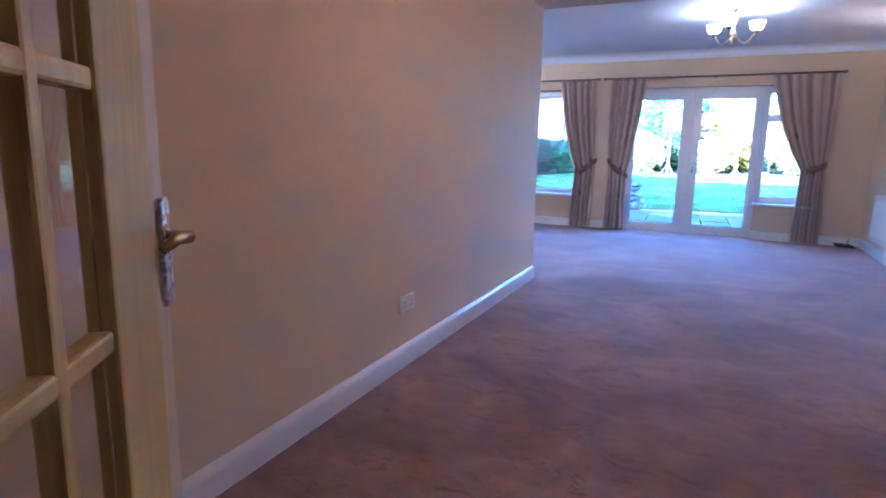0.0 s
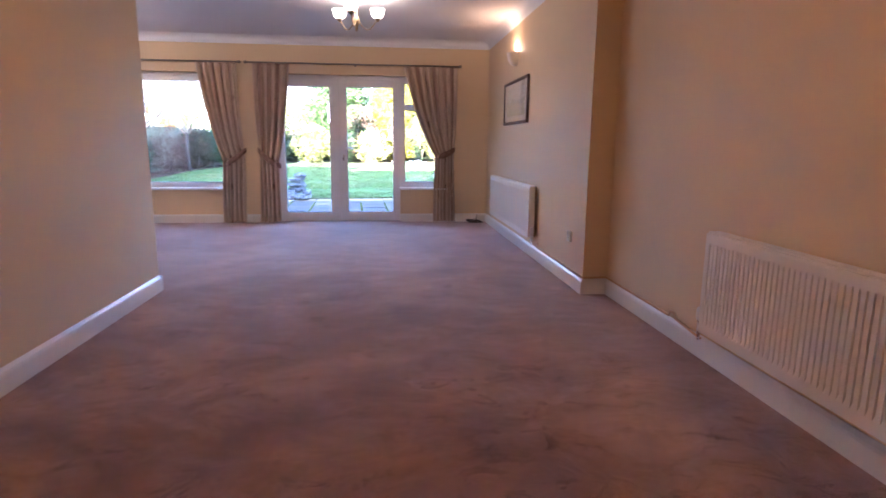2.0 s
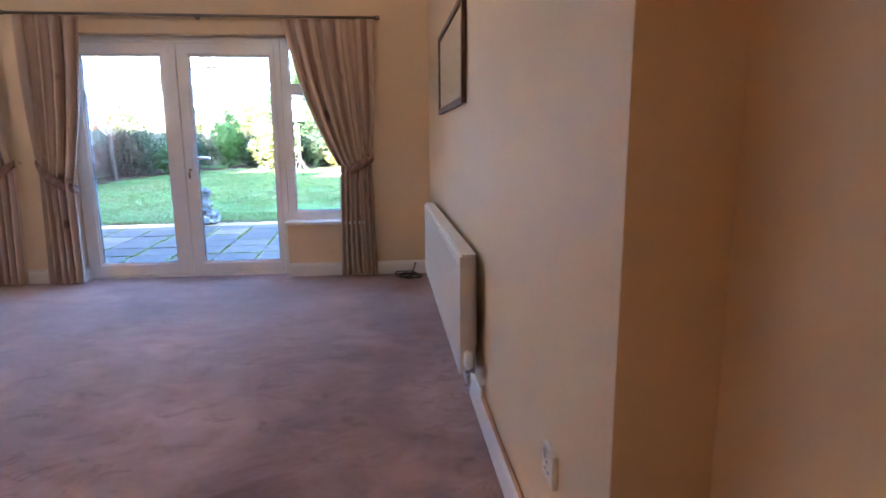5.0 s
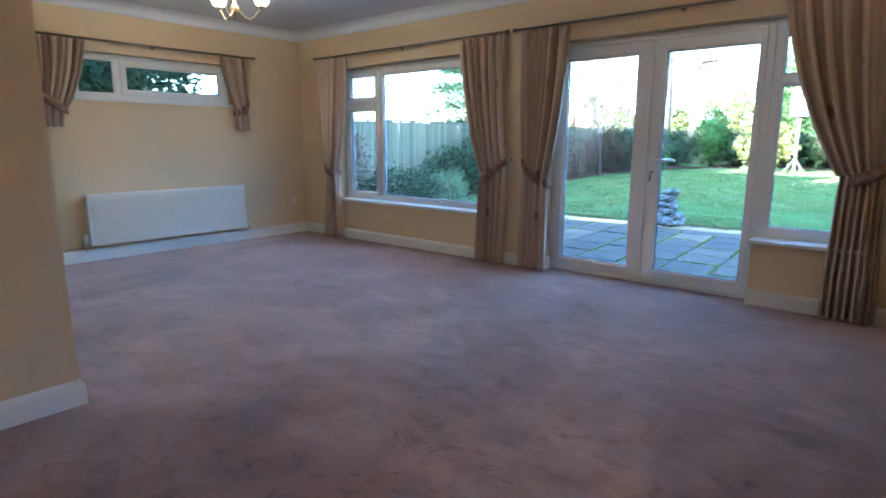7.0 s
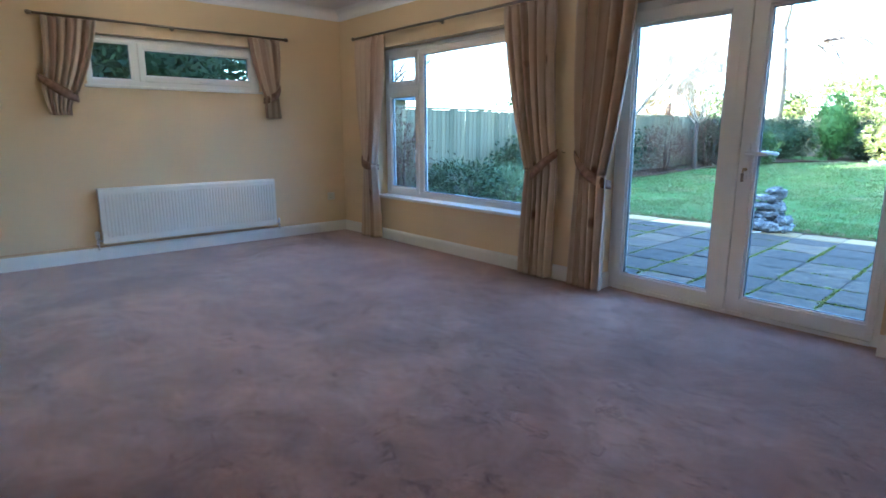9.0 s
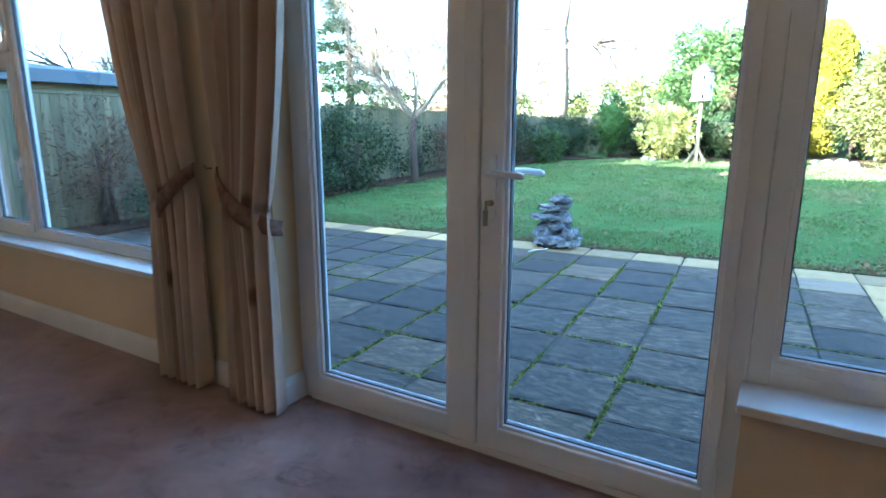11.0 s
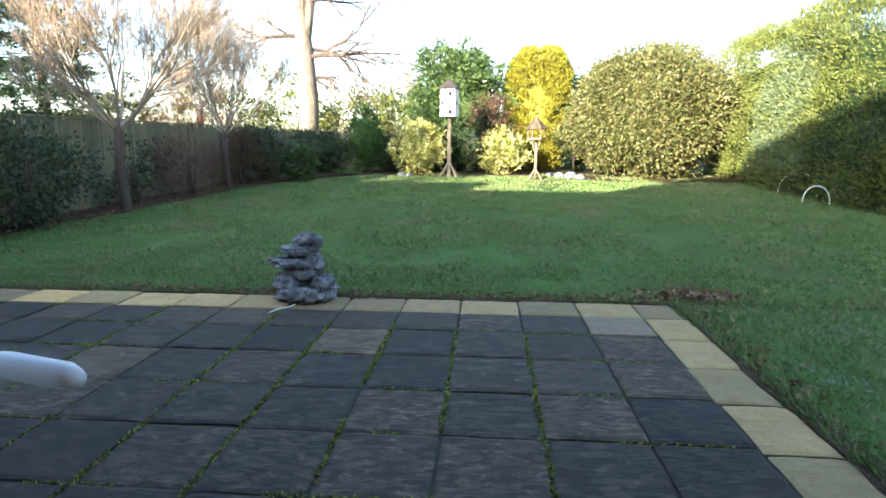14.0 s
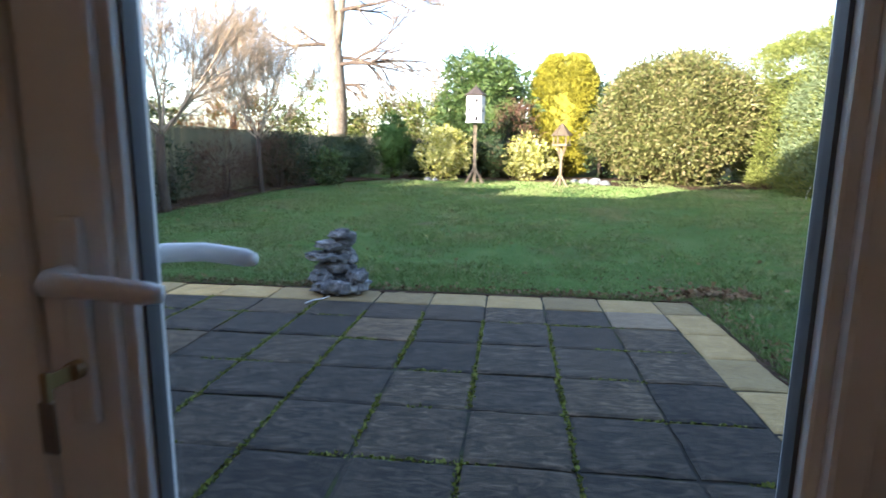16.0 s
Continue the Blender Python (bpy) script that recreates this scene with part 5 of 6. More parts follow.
def blob(cx, cy, z0, rx, ry, h, lump=0.16, inner=0.62, flat=2.0, zmid=0.5):
    """A sampler over an uneven rounded crown that stands on z0."""
    def f(rs, n):
        d = unit(rs.normal(size=(n, 3)))
        k = np.array([1 + lump * 1.6 * noise.noise(Vector(v * 2.1) + Vector((cx, cy, 0))) + lump * noise.noise(Vector(v * 5.0) + Vector((cy, cx, 3))) for v in d])
        r = (inner + (1 - inner) * rs.random(n) ** 0.5) * k
        s = np.sign(d) * np.abs(d) ** (2.0 / flat)
        p = np.stack([cx + s[:, 0] * rx * r, cy + s[:, 1] * ry * r, z0 + h * zmid + s[:, 2] * r * np.where(d[:, 2] > 0, h * (1 - zmid), h * zmid)], 1)
        p[:, 2] = np.maximum(p[:, 2], z0 + 0.05)
        return p, d
    return f


def stems(th, x, y, z0, h, n, r, mat, seed, spread=0.3):
    rng = random.Random(seed)
    for _ in range(n):
        bm = bmesh.new()
        a = rng.uniform(0, math.tau)
        q = Vector((x + math.cos(a) * spread, y + math.sin(a) * spread, z0 + h * rng.uniform(0.5, 0.75)))
        b = Vector((x + math.cos(a) * 0.08, y + math.sin(a) * 0.08, z0 - 0.05))
        path_tube(bm, [b, b.lerp(q, 0.5) + Vector((rng.uniform(-.05, .05), rng.uniform(-.05, .05), 0)), q], [r, r * 0.8, r * 0.3], 6)
        part("stem", bm, mat, th, "", True)


def shrub(label, x, y, rx, ry, h, n, leaf, mat, seed, up=0.2, category="shrub", name="shrub", core=0.0, **kw):
    z0 = lawn_z(x, y)
    th = tagged(empty(name, (0, 0, 0)), label, category)
    opts = {k: kw.pop(k) for k in ("lump", "inner", "flat", "zmid") if k in kw}
    crown(th, n, blob(x, y, z0, rx, ry, h, **opts), leaf, M[mat], seed, up, **kw)
    if core:
        bm = bmesh.new()
        bmesh.ops.create_icosphere(bm, subdivisions=3, radius=1.0)
        zm = opts.get("zmid", 0.5)
        for v in bm.verts:
            n = v.co.normalized()
            k = core * (1 + 0.12 * noise.noise(n * 3 + Vector((x, y, 0))))
            v.co = Vector((x + n.x * rx * k, y + n.y * ry * k, z0 + h * zm + n.z * k * h * ((1 - zm) if n.z > 0 else zm)))
        part("inner_growth", bm, M[mat], th, "dense inner growth")
    stems(th, x, y, z0, h, 4, max(0.02, 0.02 * h), M["bark_dark"], seed, min(rx, ry) * 0.4)
    return th


shrub("large rounded olive-green shrub catching the sun", 2.30, 17.3, 2.15, 2.0, 3.65, 66000, 0.105, "leaf_rhodo", 1, 0.0, scatter=0.13, lump=0.15, zmid=0.45, inner=0.75, core=0.78, clump=14)
shrub("tall glossy dark green evergreen shrub", -3.45, 19.4, 1.65, 1.4, 4.15, 15000, 0.18, "leaf_laurel", 2, -0.25, scatter=0.12, width=0.36, lump=0.2, core=0.72)
shrub("clipped golden yellow conifer", -0.80, 19.6, 1.12, 1.1, 4.05, 52000, 0.085, "leaf_yellow", 3, 0.9, scatter=0.045, width=0.4, lump=0.035, inner=0.86, zmid=0.6, flat=2.5, name="conifer", category="conifer", core=0.8)
shrub("small bright green upright conifer", -6.25, 17.4, 0.56, 0.5, 2.05, 4500, 0.10, "leaf_green", 4, 1.2, scatter=0.05, width=0.3, lump=0.08, inner=0.7, name="conifer", category="conifer", core=0.7)
shrub("pale yellow variegated shrub in the back bed", -4.5, 17.2, 0.84, 0.7, 1.62, 4200, 0.13, "leaf_cream", 5, 0.1, scatter=0.07, core=0.7)
shrub("small cream variegated shrub behind the bird table", -1.9, 17.5, 0.66, 0.6, 1.3, 3200, 0.13, "leaf_cream", 6, 0.1, scatter=0.07, core=0.7)
shrub("russet twiggy shrub in the back bed", -2.35, 18.0, 0.75, 0.6, 2.45, 2600, 0.16, "leaf_russet", 7, 0.5, width=0.12, scatter=0.12)
shrub("low dark shrub under the conifer", -7.6, 16.9, 1.05, 0.75, 1.35, 7000, 0.07, "leaf_dark_and_shade", 8, scatter=0.09, core=0.7)
shrub("low dark shrub in the back bed", -5.5, 17.7, 0.9, 0.6, 1.15, 3600, 0.09, "leaf_dark_and_shade", 9, scatter=0.09, core=0.7)
shrub("dark evergreen shrub behind the dovecote", -3.0, 18.2, 1.2, 0.6, 1.7, 4200, 0.12, "leaf_dark_and_shade", 10, scatter=0.1, core=0.7)
shrub("dark evergreen shrub beside the golden conifer", 0.55, 19.2, 0.8, 0.7, 3.0, 4200, 0.12, "leaf_dark_and_shade", 11, scatter=0.1, core=0.7)
shrub("light green leafy shrub beside the fence", -7.35, 14.6, 0.42, 0.4, 0.95, 1500, 0.13, "leaf_laurel", 12, scatter=0.07)
shrub("dense dark shrub in the fence corner", -8.2, 13.9, 0.6, 0.9, 1.5, 6000, 0.07, "leaf_dark_and_shade", 70, scatter=0.09, inner=0.4, core=0.6)
shrub("dark blue-green evergreen in front of the hedge", 5.35, 10.9, 1.05, 2.0, 2.25, 16000, 0.07, "leaf_dark_and_shade", 71, 0.3, scatter=0.10, lump=0.2, core=0.75)
shrub("dark blue-green evergreen in front of the hedge", 6.35, 7.6, 1.1, 2.1, 2.6, 14000, 0.075, "leaf_dark_and_shade", 72, 0.3, scatter=0.11, lump=0.2, core=0.75)
shrub("dark twiggy shrub against the fence", -8.45, 6.9, 0.55, 1.1, 1.62, 6000, 0.075, "leaf_dark_and_shade", 13, scatter=0.1, inner=0.4)
shrub("dark climbing shrub against the fence", -8.6, 9.5, 0.22, 0.9, 1.25, 900, 0.08, "leaf_dark_and_shade", 73, 0.3, scatter=0.09, inner=0.3)
shrub("brown bare-stemmed shrub against the fence", -8.35, 10.9, 0.4, 1.1, 1.3, 3600, 0.13, "leaf_russet", 14, 0.6, width=0.08, scatter=0.12, inner=0.3)
shrub("brown bare-stemmed shrub against the fence", -8.2, 13.2, 0.5, 1.0, 1.55, 3600, 0.13, "leaf_russet", 15, 0.6, width=0.08, scatter=0.12, inner=0.3)
shrub("dense dark shrub against the fence", -8.3, 5.2, 0.5, 0.9, 1.15, 4200, 0.07, "leaf_dark_and_shade", 16, scatter=0.08, inner=0.4)
shrub("blue-green evergreen shrub below the window", -7.9, 3.1, 0.55, 0.75, 0.72, 3200, 0.07, "leaf_dark_and_shade", 17, scatter=0.07)
shrub("climbing shrub with brown stems on the fence", -8.65, 2.3, 0.2, 0.7, 1.6, 2400, 0.10, "leaf_russet", 18, 0.4, width=0.14, scatter=0.09, inner=0.2)
shrub("pale green grassy clump below the window", -7.75, 4.15, 0.4, 0.45, 0.5, 1300, 0.22, "leaf_silver", 19, 0.8, width=0.07, scatter=0.06)
shrub("orange-stemmed dogwood beyond the fence", -10.2, 14.4, 1.5, 0.8, 2.35, 5200, 0.3, "leaf_orange", 20, 1.2, width=0.035, scatter=0.15, inner=0.3)
for i, (x, y, r, h, mt) in enumerate(((-12.5, 20.5, 1.7, 2.9, "leaf_rhodo"), (-9.9, 21.6, 1.6, 2.5, "leaf_hedge"), (-7.4, 21.0, 1.5, 2.9, "leaf_rhodo"), (-5.6, 20.6, 1.2, 2.6, "leaf_hedge"), (-14.6, 17.0, 1.6, 2.3, "leaf_rhodo"), (-11.5, 24.5, 2.3, 4.0, "leaf_hedge"), (-6.0, 25.5, 2.3, 3.3, "leaf_rhodo"))):
    shrub("wild olive-green bush beyond the back fence", x, y, r, r * 0.8, h, 2600, 0.17, mt, 60 + i, scatter=0.16, lump=0.25)


def hedge(label, pts, width, h, n, leaf, mat, seed, z_low=0.0):
    """A tall untrimmed hedge along a line of points."""
    th = tagged(empty("hedge"), label, "hedge")

    def f(rs, k):
        out, nn = [], []
        seg = [(Vector(a), Vector(b)) for a, b in zip(pts, pts[1:])]
        ls = np.array([(b - a).length for a, b in seg])
        for i in rs.choice(len(seg), k, p=ls / ls.sum()):
            a, b = seg[i]
            t = rs.random()
            p = a.lerp(b, t)
            d = (b - a).normalized()
            s = Vector((-d.y, d.x))
            w = rs.choice((-1, 1), p=(0.35, 0.65)) if rs.random() < 0.8 else rs.uniform(-1, 1)
            zz = rs.random() if abs(w) == 1 else 1.0
            lump = 0.35 * noise.noise(Vector((p.x * 0.9, p.y * 0.9, zz * h * 0.9))) + 0.15 * noise.noise(Vector((p.x * 2.6, p.y * 2.6, zz * h * 2.4)))
            top = h * (1 + 0.09 * noise.noise(Vector((p.x * 0.8, p.y * 0.8, 7))))
            taper = 1.0 - 0.28 * zz ** 3
            q = p + s * w * (width * 0.5 * taper + lump)
            out.append((q.x, q.y, lawn_z(q.x, q.y) + z_low + 0.05 + zz * (top - z_low)))
            nn.append((s.x * w, s.y * w, 0.3 + (0.7 if zz > 0.95 else 0)))
        return np.array(out), unit(np.array(nn))
    crown(th, n, f, leaf, M[mat], seed, 0.45, 0.6, 26, 0.11, 0.28)
    bm = bmesh.new()
    for a, b in zip(pts, pts[1:]):
        a, b = Vector(a), Vector(b)
        k = max(1, int((b - a).length / 0.9))
        for i in range(k):
            p = a.lerp(b, (i + 0.5) / k)
            path_tube(bm, [(p.x, p.y, lawn_z(p.x, p.y) - 0.05), (p.x + 0.05, p.y, 1.2), (p.x, p.y + 0.05, h * 0.85)], [0.07, 0.06, 0.02], 6)
    ob = part("stems", bm, M["bark_dark"], th, "", True)
    ob["kind"] = "stuff"
    # closed dark sheet for the twigs inside, with their shade in its colour
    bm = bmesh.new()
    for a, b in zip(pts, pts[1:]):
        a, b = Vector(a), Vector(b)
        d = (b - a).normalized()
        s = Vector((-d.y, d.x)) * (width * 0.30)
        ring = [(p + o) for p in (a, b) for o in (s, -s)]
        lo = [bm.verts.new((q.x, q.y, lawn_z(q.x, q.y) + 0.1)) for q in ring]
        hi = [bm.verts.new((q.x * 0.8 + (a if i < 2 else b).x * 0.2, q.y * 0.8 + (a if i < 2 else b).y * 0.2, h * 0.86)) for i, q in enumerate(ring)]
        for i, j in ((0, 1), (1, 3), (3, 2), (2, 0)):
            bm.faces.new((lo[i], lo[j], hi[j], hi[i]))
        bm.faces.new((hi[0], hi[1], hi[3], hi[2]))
    part("core", bm, M["leaf_dark_and_shade"], th, "dark filler sheet with the inner shade in its colour")
    return th


hedge("tall untrimmed green cypress hedge", [(7.6, 1.5), (6.4, 6.5), (5.75, 9.5), (5.2, 12.0), (5.2, 15.0), (5.6, 19.5)], 1.7, 3.75, 170000, 0.075, "leaf_hedge", 31)
hedge("grey-green conifer hedge beyond the big shrub", [(5.3, 12.6), (5.15, 14.4)], 1.75, 3.3, 20000, 0.085, "leaf_silver", 32, 0.4)


def branch(segs, p, d, length, r, depth, rng, up, spread, kids, shrink):
    """Grows a limb as a bent chain of segments and its side limbs."""
    n = 3
    q = p.copy()
    for i in range(n):
        d = (d + Vector((rng.uniform(-1, 1), rng.uniform(-1, 1), rng.uniform(-1, 1))) * 0.16 + Vector((0, 0, up))).normalized()
        e = q + d * length / n
        r1 = r * (1 - 0.35 * (i + 1) / n)
        segs.append((q.copy(), e.copy(), r * (1 - 0.35 * i / n), r1, depth))
        q = e
        if depth > 0 and i >= 0:
            k = kids if i == n - 1 else max(1, kids - 1)
            for _ in range(k):
                a = rng.uniform(0, math.tau)
                o = d.orthogonal().normalized()
                o = Matrix.Rotation(a, 3, d) @ o
                s = spread * rng.uniform(0.6, 1.2)
                nd = (d * math.cos(s) + o * math.sin(s)).normalized()
                branch(segs, q, nd, length * shrink * rng.uniform(0.75, 1.1), max(r1 * 0.68, 0.0042), depth - 1, rng, up, spread, kids, shrink)


def seg_mesh(segs, n):
    """All segments as open tapered tubes, built as arrays."""
    a = np.array([tuple(s[0]) for s in segs])
    b = np.array([tuple(s[1]) for s in segs])
    r = np.array([(s[2], s[3]) for s in segs])
    d = unit(b - a)
    o = unit(np.cross(d, np.where(np.abs(d[:, 2:3]) < 0.9, np.array([[0, 0, 1.0]]), np.array([[1.0, 0, 0]]))))
    q = np.cross(d, o)
    k = len(segs)
    v = np.empty((k, 2, n, 3))
    for j in range(n):
        w = o * math.cos(j * math.tau / n) + q * math.sin(j * math.tau / n)
        v[:, 0, j] = a + w * r[:, :1]
        v[:, 1, j] = b + w * r[:, 1:]
    base = np.arange(k)[:, None] * 2 * n
    f = np.concatenate([np.stack([base[:, 0] + j, base[:, 0] + (j + 1) % n, base[:, 0] + n + (j + 1) % n, base[:, 0] + n + j], 1) for j in range(n)])
    me = bpy.data.meshes.new("limbs")
    me.from_pydata(v.reshape(-1, 3).tolist(), [], f.tolist())
    return me


def mesh_part(name, me, mat, parent):
    ob = new(name, me)
    me.materials.append(mat)
    me.shade_smooth()
    ob.parent = parent
    return ob


def bare_tree(label, x, y, trunk_h, r, limbs, length, depth, seed, mat, up=0.10, spread=0.55, kids=2, shrink=0.62, rise=0.75, name="tree", trunk_mat=None):
    z0 = lawn_z(x, y)
    rng = random.Random(seed)
    th = tagged(empty(name), label, "tree")
    bm = bmesh.new()
    top = Vector((x + rng.uniform(-0.05, 0.05), y, z0 + trunk_h))
    path_tube(bm, [(x, y, z0 - 0.1), (x + 0.02, y, z0 + 0.12), (x - 0.02, y, z0 + trunk_h * 0.55), top], [r * 1.5, r * 1.1, r, r * 0.95], 10)
    part("trunk", bm, trunk_mat or M["bark_dark"], th, "", True)
    segs = []
    for i in range(limbs):
        a = math.tau * i / limbs + rng.uniform(-0.3, 0.3)
        d = Vector((math.cos(a), math.sin(a), rise * rng.uniform(0.7, 1.5))).normalized()
        branch(segs, top - Vector((0, 0, rng.uniform(0, 0.12))), d, length * rng.uniform(0.8, 1.15), r * 0.36, depth, rng, up, spread, kids, shrink)
    mesh_part("limbs", seg_mesh([s for s in segs if s[4] >= depth - 1], 6), mat, th)
    ob = mesh_part("twigs", seg_mesh([s for s in segs if s[4] < depth - 1], 3), mat, th)
    ob["kind"] = "stuff"
    return th


bare_tree("bare pollarded tree with pale twigs by the fence", -8.2, 8.72, 1.45, 0.078, 9, 1.45, 5, 5, M["bark_pale"], 0.10, 0.55, 2, 0.66)
bare_tree("slim bare tree with pale twigs by the fence", -8.05, 12.05, 1.35, 0.055, 8, 1.25, 5, 9, M["bark_pale"], 0.13, 0.48, 2, 0.66, 1.2)
bare_tree("bare tree beyond the neighbouring shed", -14.0, 5.6, 1.6, 0.16, 5, 1.5, 4, 12, M["bark_dark"], 0.03, 0.6, 2, 0.66)
bare_tree("bare tree beyond the back fence", -5.6, 24.0, 2.2, 0.15, 5, 1.4, 4, 15, M["bark_pale"], 0.08, 0.6, 2, 0.64, 0.9)
bare_tree("bare tree beyond the back fence", -12.4, 18.6, 2.0, 0.12, 5, 1.3, 4, 17, M["bark_pale"], 0.1, 0.55, 2, 0.66, 0.9)


def birch():
    rng = random.Random(8)
    th = tagged(empty("tree"), "tall silver birch with a forked pale trunk", "tree")
    x, y = -9.15, 20.2
    z0 = lawn_z(x, y)
    bm = bmesh.new()
    pts = [(x, y, z0 - 0.1), (x + 0.02, y, 1.0), (x + 0.12, y, 2.6), (x + 0.02, y, 4.4), (x - 0.1, y, 5.6), (x - 0.3, y, 7.5), (x - 0.4, y, 9.5)]
    path_tube(bm, pts, [0.46, 0.37, 0.34, 0.31, 0.26, 0.21, 0.14], 14)
    part("trunk", bm, M["bark_birch"], th, "", True)
    bm = bmesh.new()
    path_tube(bm, [(x + 0.02, y, 4.5), (x + 0.22, y, 5.6), (x + 0.45, y, 7.4), (x + 0.5, y, 9.2)], [0.2, 0.17, 0.12, 0.08], 10)
    part("limb", bm, M["bark_birch"], th, "", True)
    segs = []
    for z, dx, dz, ln in ((4.2, 1, 0.02, 2.3), (4.5, 1, -0.08, 1.7), (3.5, 1, -0.1, 0.9), (4.9, -1, 0.25, 1.5), (6.0, 1, 0.3, 1.9), (6.6, -1, 0.3, 1.7), (7.6, 1, 0.5, 1.9)):
        branch(segs, Vector((x, y, z)), Vector((dx, rng.uniform(-0.4, 0.2), dz)).normalized(), ln, 0.085, 5, rng, -0.01, 0.6, 2, 0.66)
    mesh_part("branches", seg_mesh([s for s in segs if s[4] >= 2], 6), M["bark_dark"], th)
    # weeping twigs
    for _ in range(150):
        p = Vector((x + rng.uniform(-2.5, 4.2), y + rng.uniform(-1.2, 0.8), rng.uniform(6.4, 8.0)))
        q = p.copy()
        for k in range(5):
            e = q + Vector((rng.uniform(-0.06, 0.06), rng.uniform(-0.05, 0.05), -rng.uniform(0.15, 0.36)))
            segs.append((q.copy(), e, 0.012, 0.009, 0))
            q = e
    ob = mesh_part("twigs", seg_mesh([s for s in segs if s[4] < 2], 3), M["bark_pale"], th)
    ob["kind"] = "stuff"


birch()


def evergreen(label, x, y, h, r, n, seed, mat="leaf_dark_and_shade", tiers=9):
    """A layered conifer with drooping boughs."""
    z0 = lawn_z(x, y)
    th = tagged(empty("evergreen_tree"), label, "tree")
    part("trunk", path_tube(bmesh.new(), [(x, y, z0 - 0.1), (x, y, z0 + h * 0.5), (x, y, z0 + h * 0.97)], [0.2, 0.14, 0.03], 8), M["bark_dark"], th, "", True)

    def f(rs, k):
        t = rs.randint(0, tiers, k)
        zf = 0.12 + 0.85 * t / tiers
        a = rs.uniform(0, math.tau, k)
        rr = r * (1.05 - zf) * np.sqrt(rs.random(k)) * (0.75 + 0.35 * np.sin(a * 3 + t * 2.1))
        p = np.stack([x + np.cos(a) * rr, y + np.sin(a) * rr, z0 + h * zf - rr * 0.18 + rs.normal(size=k) * 0.05], 1)
        return p, np.stack([np.cos(a), np.sin(a), np.full(k, -0.1)], 1)
    crown(th, n, f, 0.26, M[mat], seed, 0.0, 0.5, 20, 0.13, 0.25)


evergreen("tall dark cedar with layered boughs beyond the fence", -18.0, 18.3, 9.0, 3.8, 15000, 41)
shrub("broad dark evergreen tree beyond the side fence", -16.5, 0.6, 2.4, 2.2, 5.4, 18000, 0.2, "leaf_dark_and_shade", 43, 0.0, "tree", "evergreen_tree", scatter=0.2, lump=0.25, zmid=0.6, core=0.7)


# ---- fence ----
FX, FTOP = -8.95, 1.60


def fence(name, a, b, label, boards_max):
    """A close-boarded fence with posts, rails and a capping; the room side carries the boards."""
    a, b = Vector((*a, 0)), Vector((*b, 0))
    th = tagged(empty(name), label, "fence", "fences")
    d = (b - a).normalized()
    s = Vector((d.y, -d.x, 0))
    rot = math.atan2(d.y, d.x)
    ln = (b - a).length
    rng = random.Random(int(ln * 10))
    bw = 0.105
    meshes = []
    for k in range(5):
        bm = bmesh.new()
        h = 1.74 + rng.uniform(-0.012, 0.012)
        box(bm, -bw * 0.5 - 0.008, bw * 0.5, -0.011, -0.002, 0.0, h, 0.0)
        for v in bm.verts:
            if v.co.x < 0:
                v.co.y = -0.016 if v.co.y < -0.008 else -0.009
        meshes.append(mesh_of("board", bm, M["fence"]))
    n = int(ln / bw)
    for i in range(n):
        p = a + d * (i + 0.5) * bw
        ob = new("board", rng.choice(meshes))
        ob.parent = th
        ob.location = (p.x, p.y, FTOP - 1.76)
        ob.rotation_euler = (0, rng.uniform(-0.008, 0.008), rot)
    k = int(ln / 2.4) + 1
    for i in range(k + 1):
        p = a + d * min(ln, i * 2.4) - s * 0.05
        dz = 0.0
        bm = bmesh.new()
        box(bm, -0.05, 0.05, -0.05, 0.05, -0.3, FTOP + 0.03 + dz, 0.006)
        ob = part("post", bm, M["fence"], th)
        ob.location = (p.x, p.y, 0)
        ob.rotation_euler = (0, 0, rot)
    for i in range(k):
        l0, l1 = i * 2.4, min(ln, (i + 1) * 2.4)
        if l1 - l0 < 0.05:
            continue
        c = a + d * (l0 + l1) / 2
        dz = 0.0
        bm = bmesh.new()
        box(bm, -(l1 - l0) / 2, (l1 - l0) / 2, -0.035, 0.03, -0.012, 0.018, 0.004)
        ob = part("capping", bm, M["fence"], th)
        ob.location, ob.rotation_euler = (c.x, c.y, FTOP + dz), (0, 0, rot)
        for z in (0.25, 0.95):
            bm = bmesh.new()
            box(bm, -(l1 - l0) / 2, (l1 - l0) / 2, 0.0, 0.04, -0.035, 0.035, 0.0)
            ob = part("rail", bm, M["fence"], th)
            ob.location, ob.rotation_euler = (c.x, c.y, z), (0, 0, rot)


fence("fence", (FX, -2.6), (FX, 19.15), "weathered close-boarded timber fence beside the lawn", 200)
fence("fence", (FX, 19.2), (7.0, 22.8), "weathered timber fence behind the back shrubs", 160)


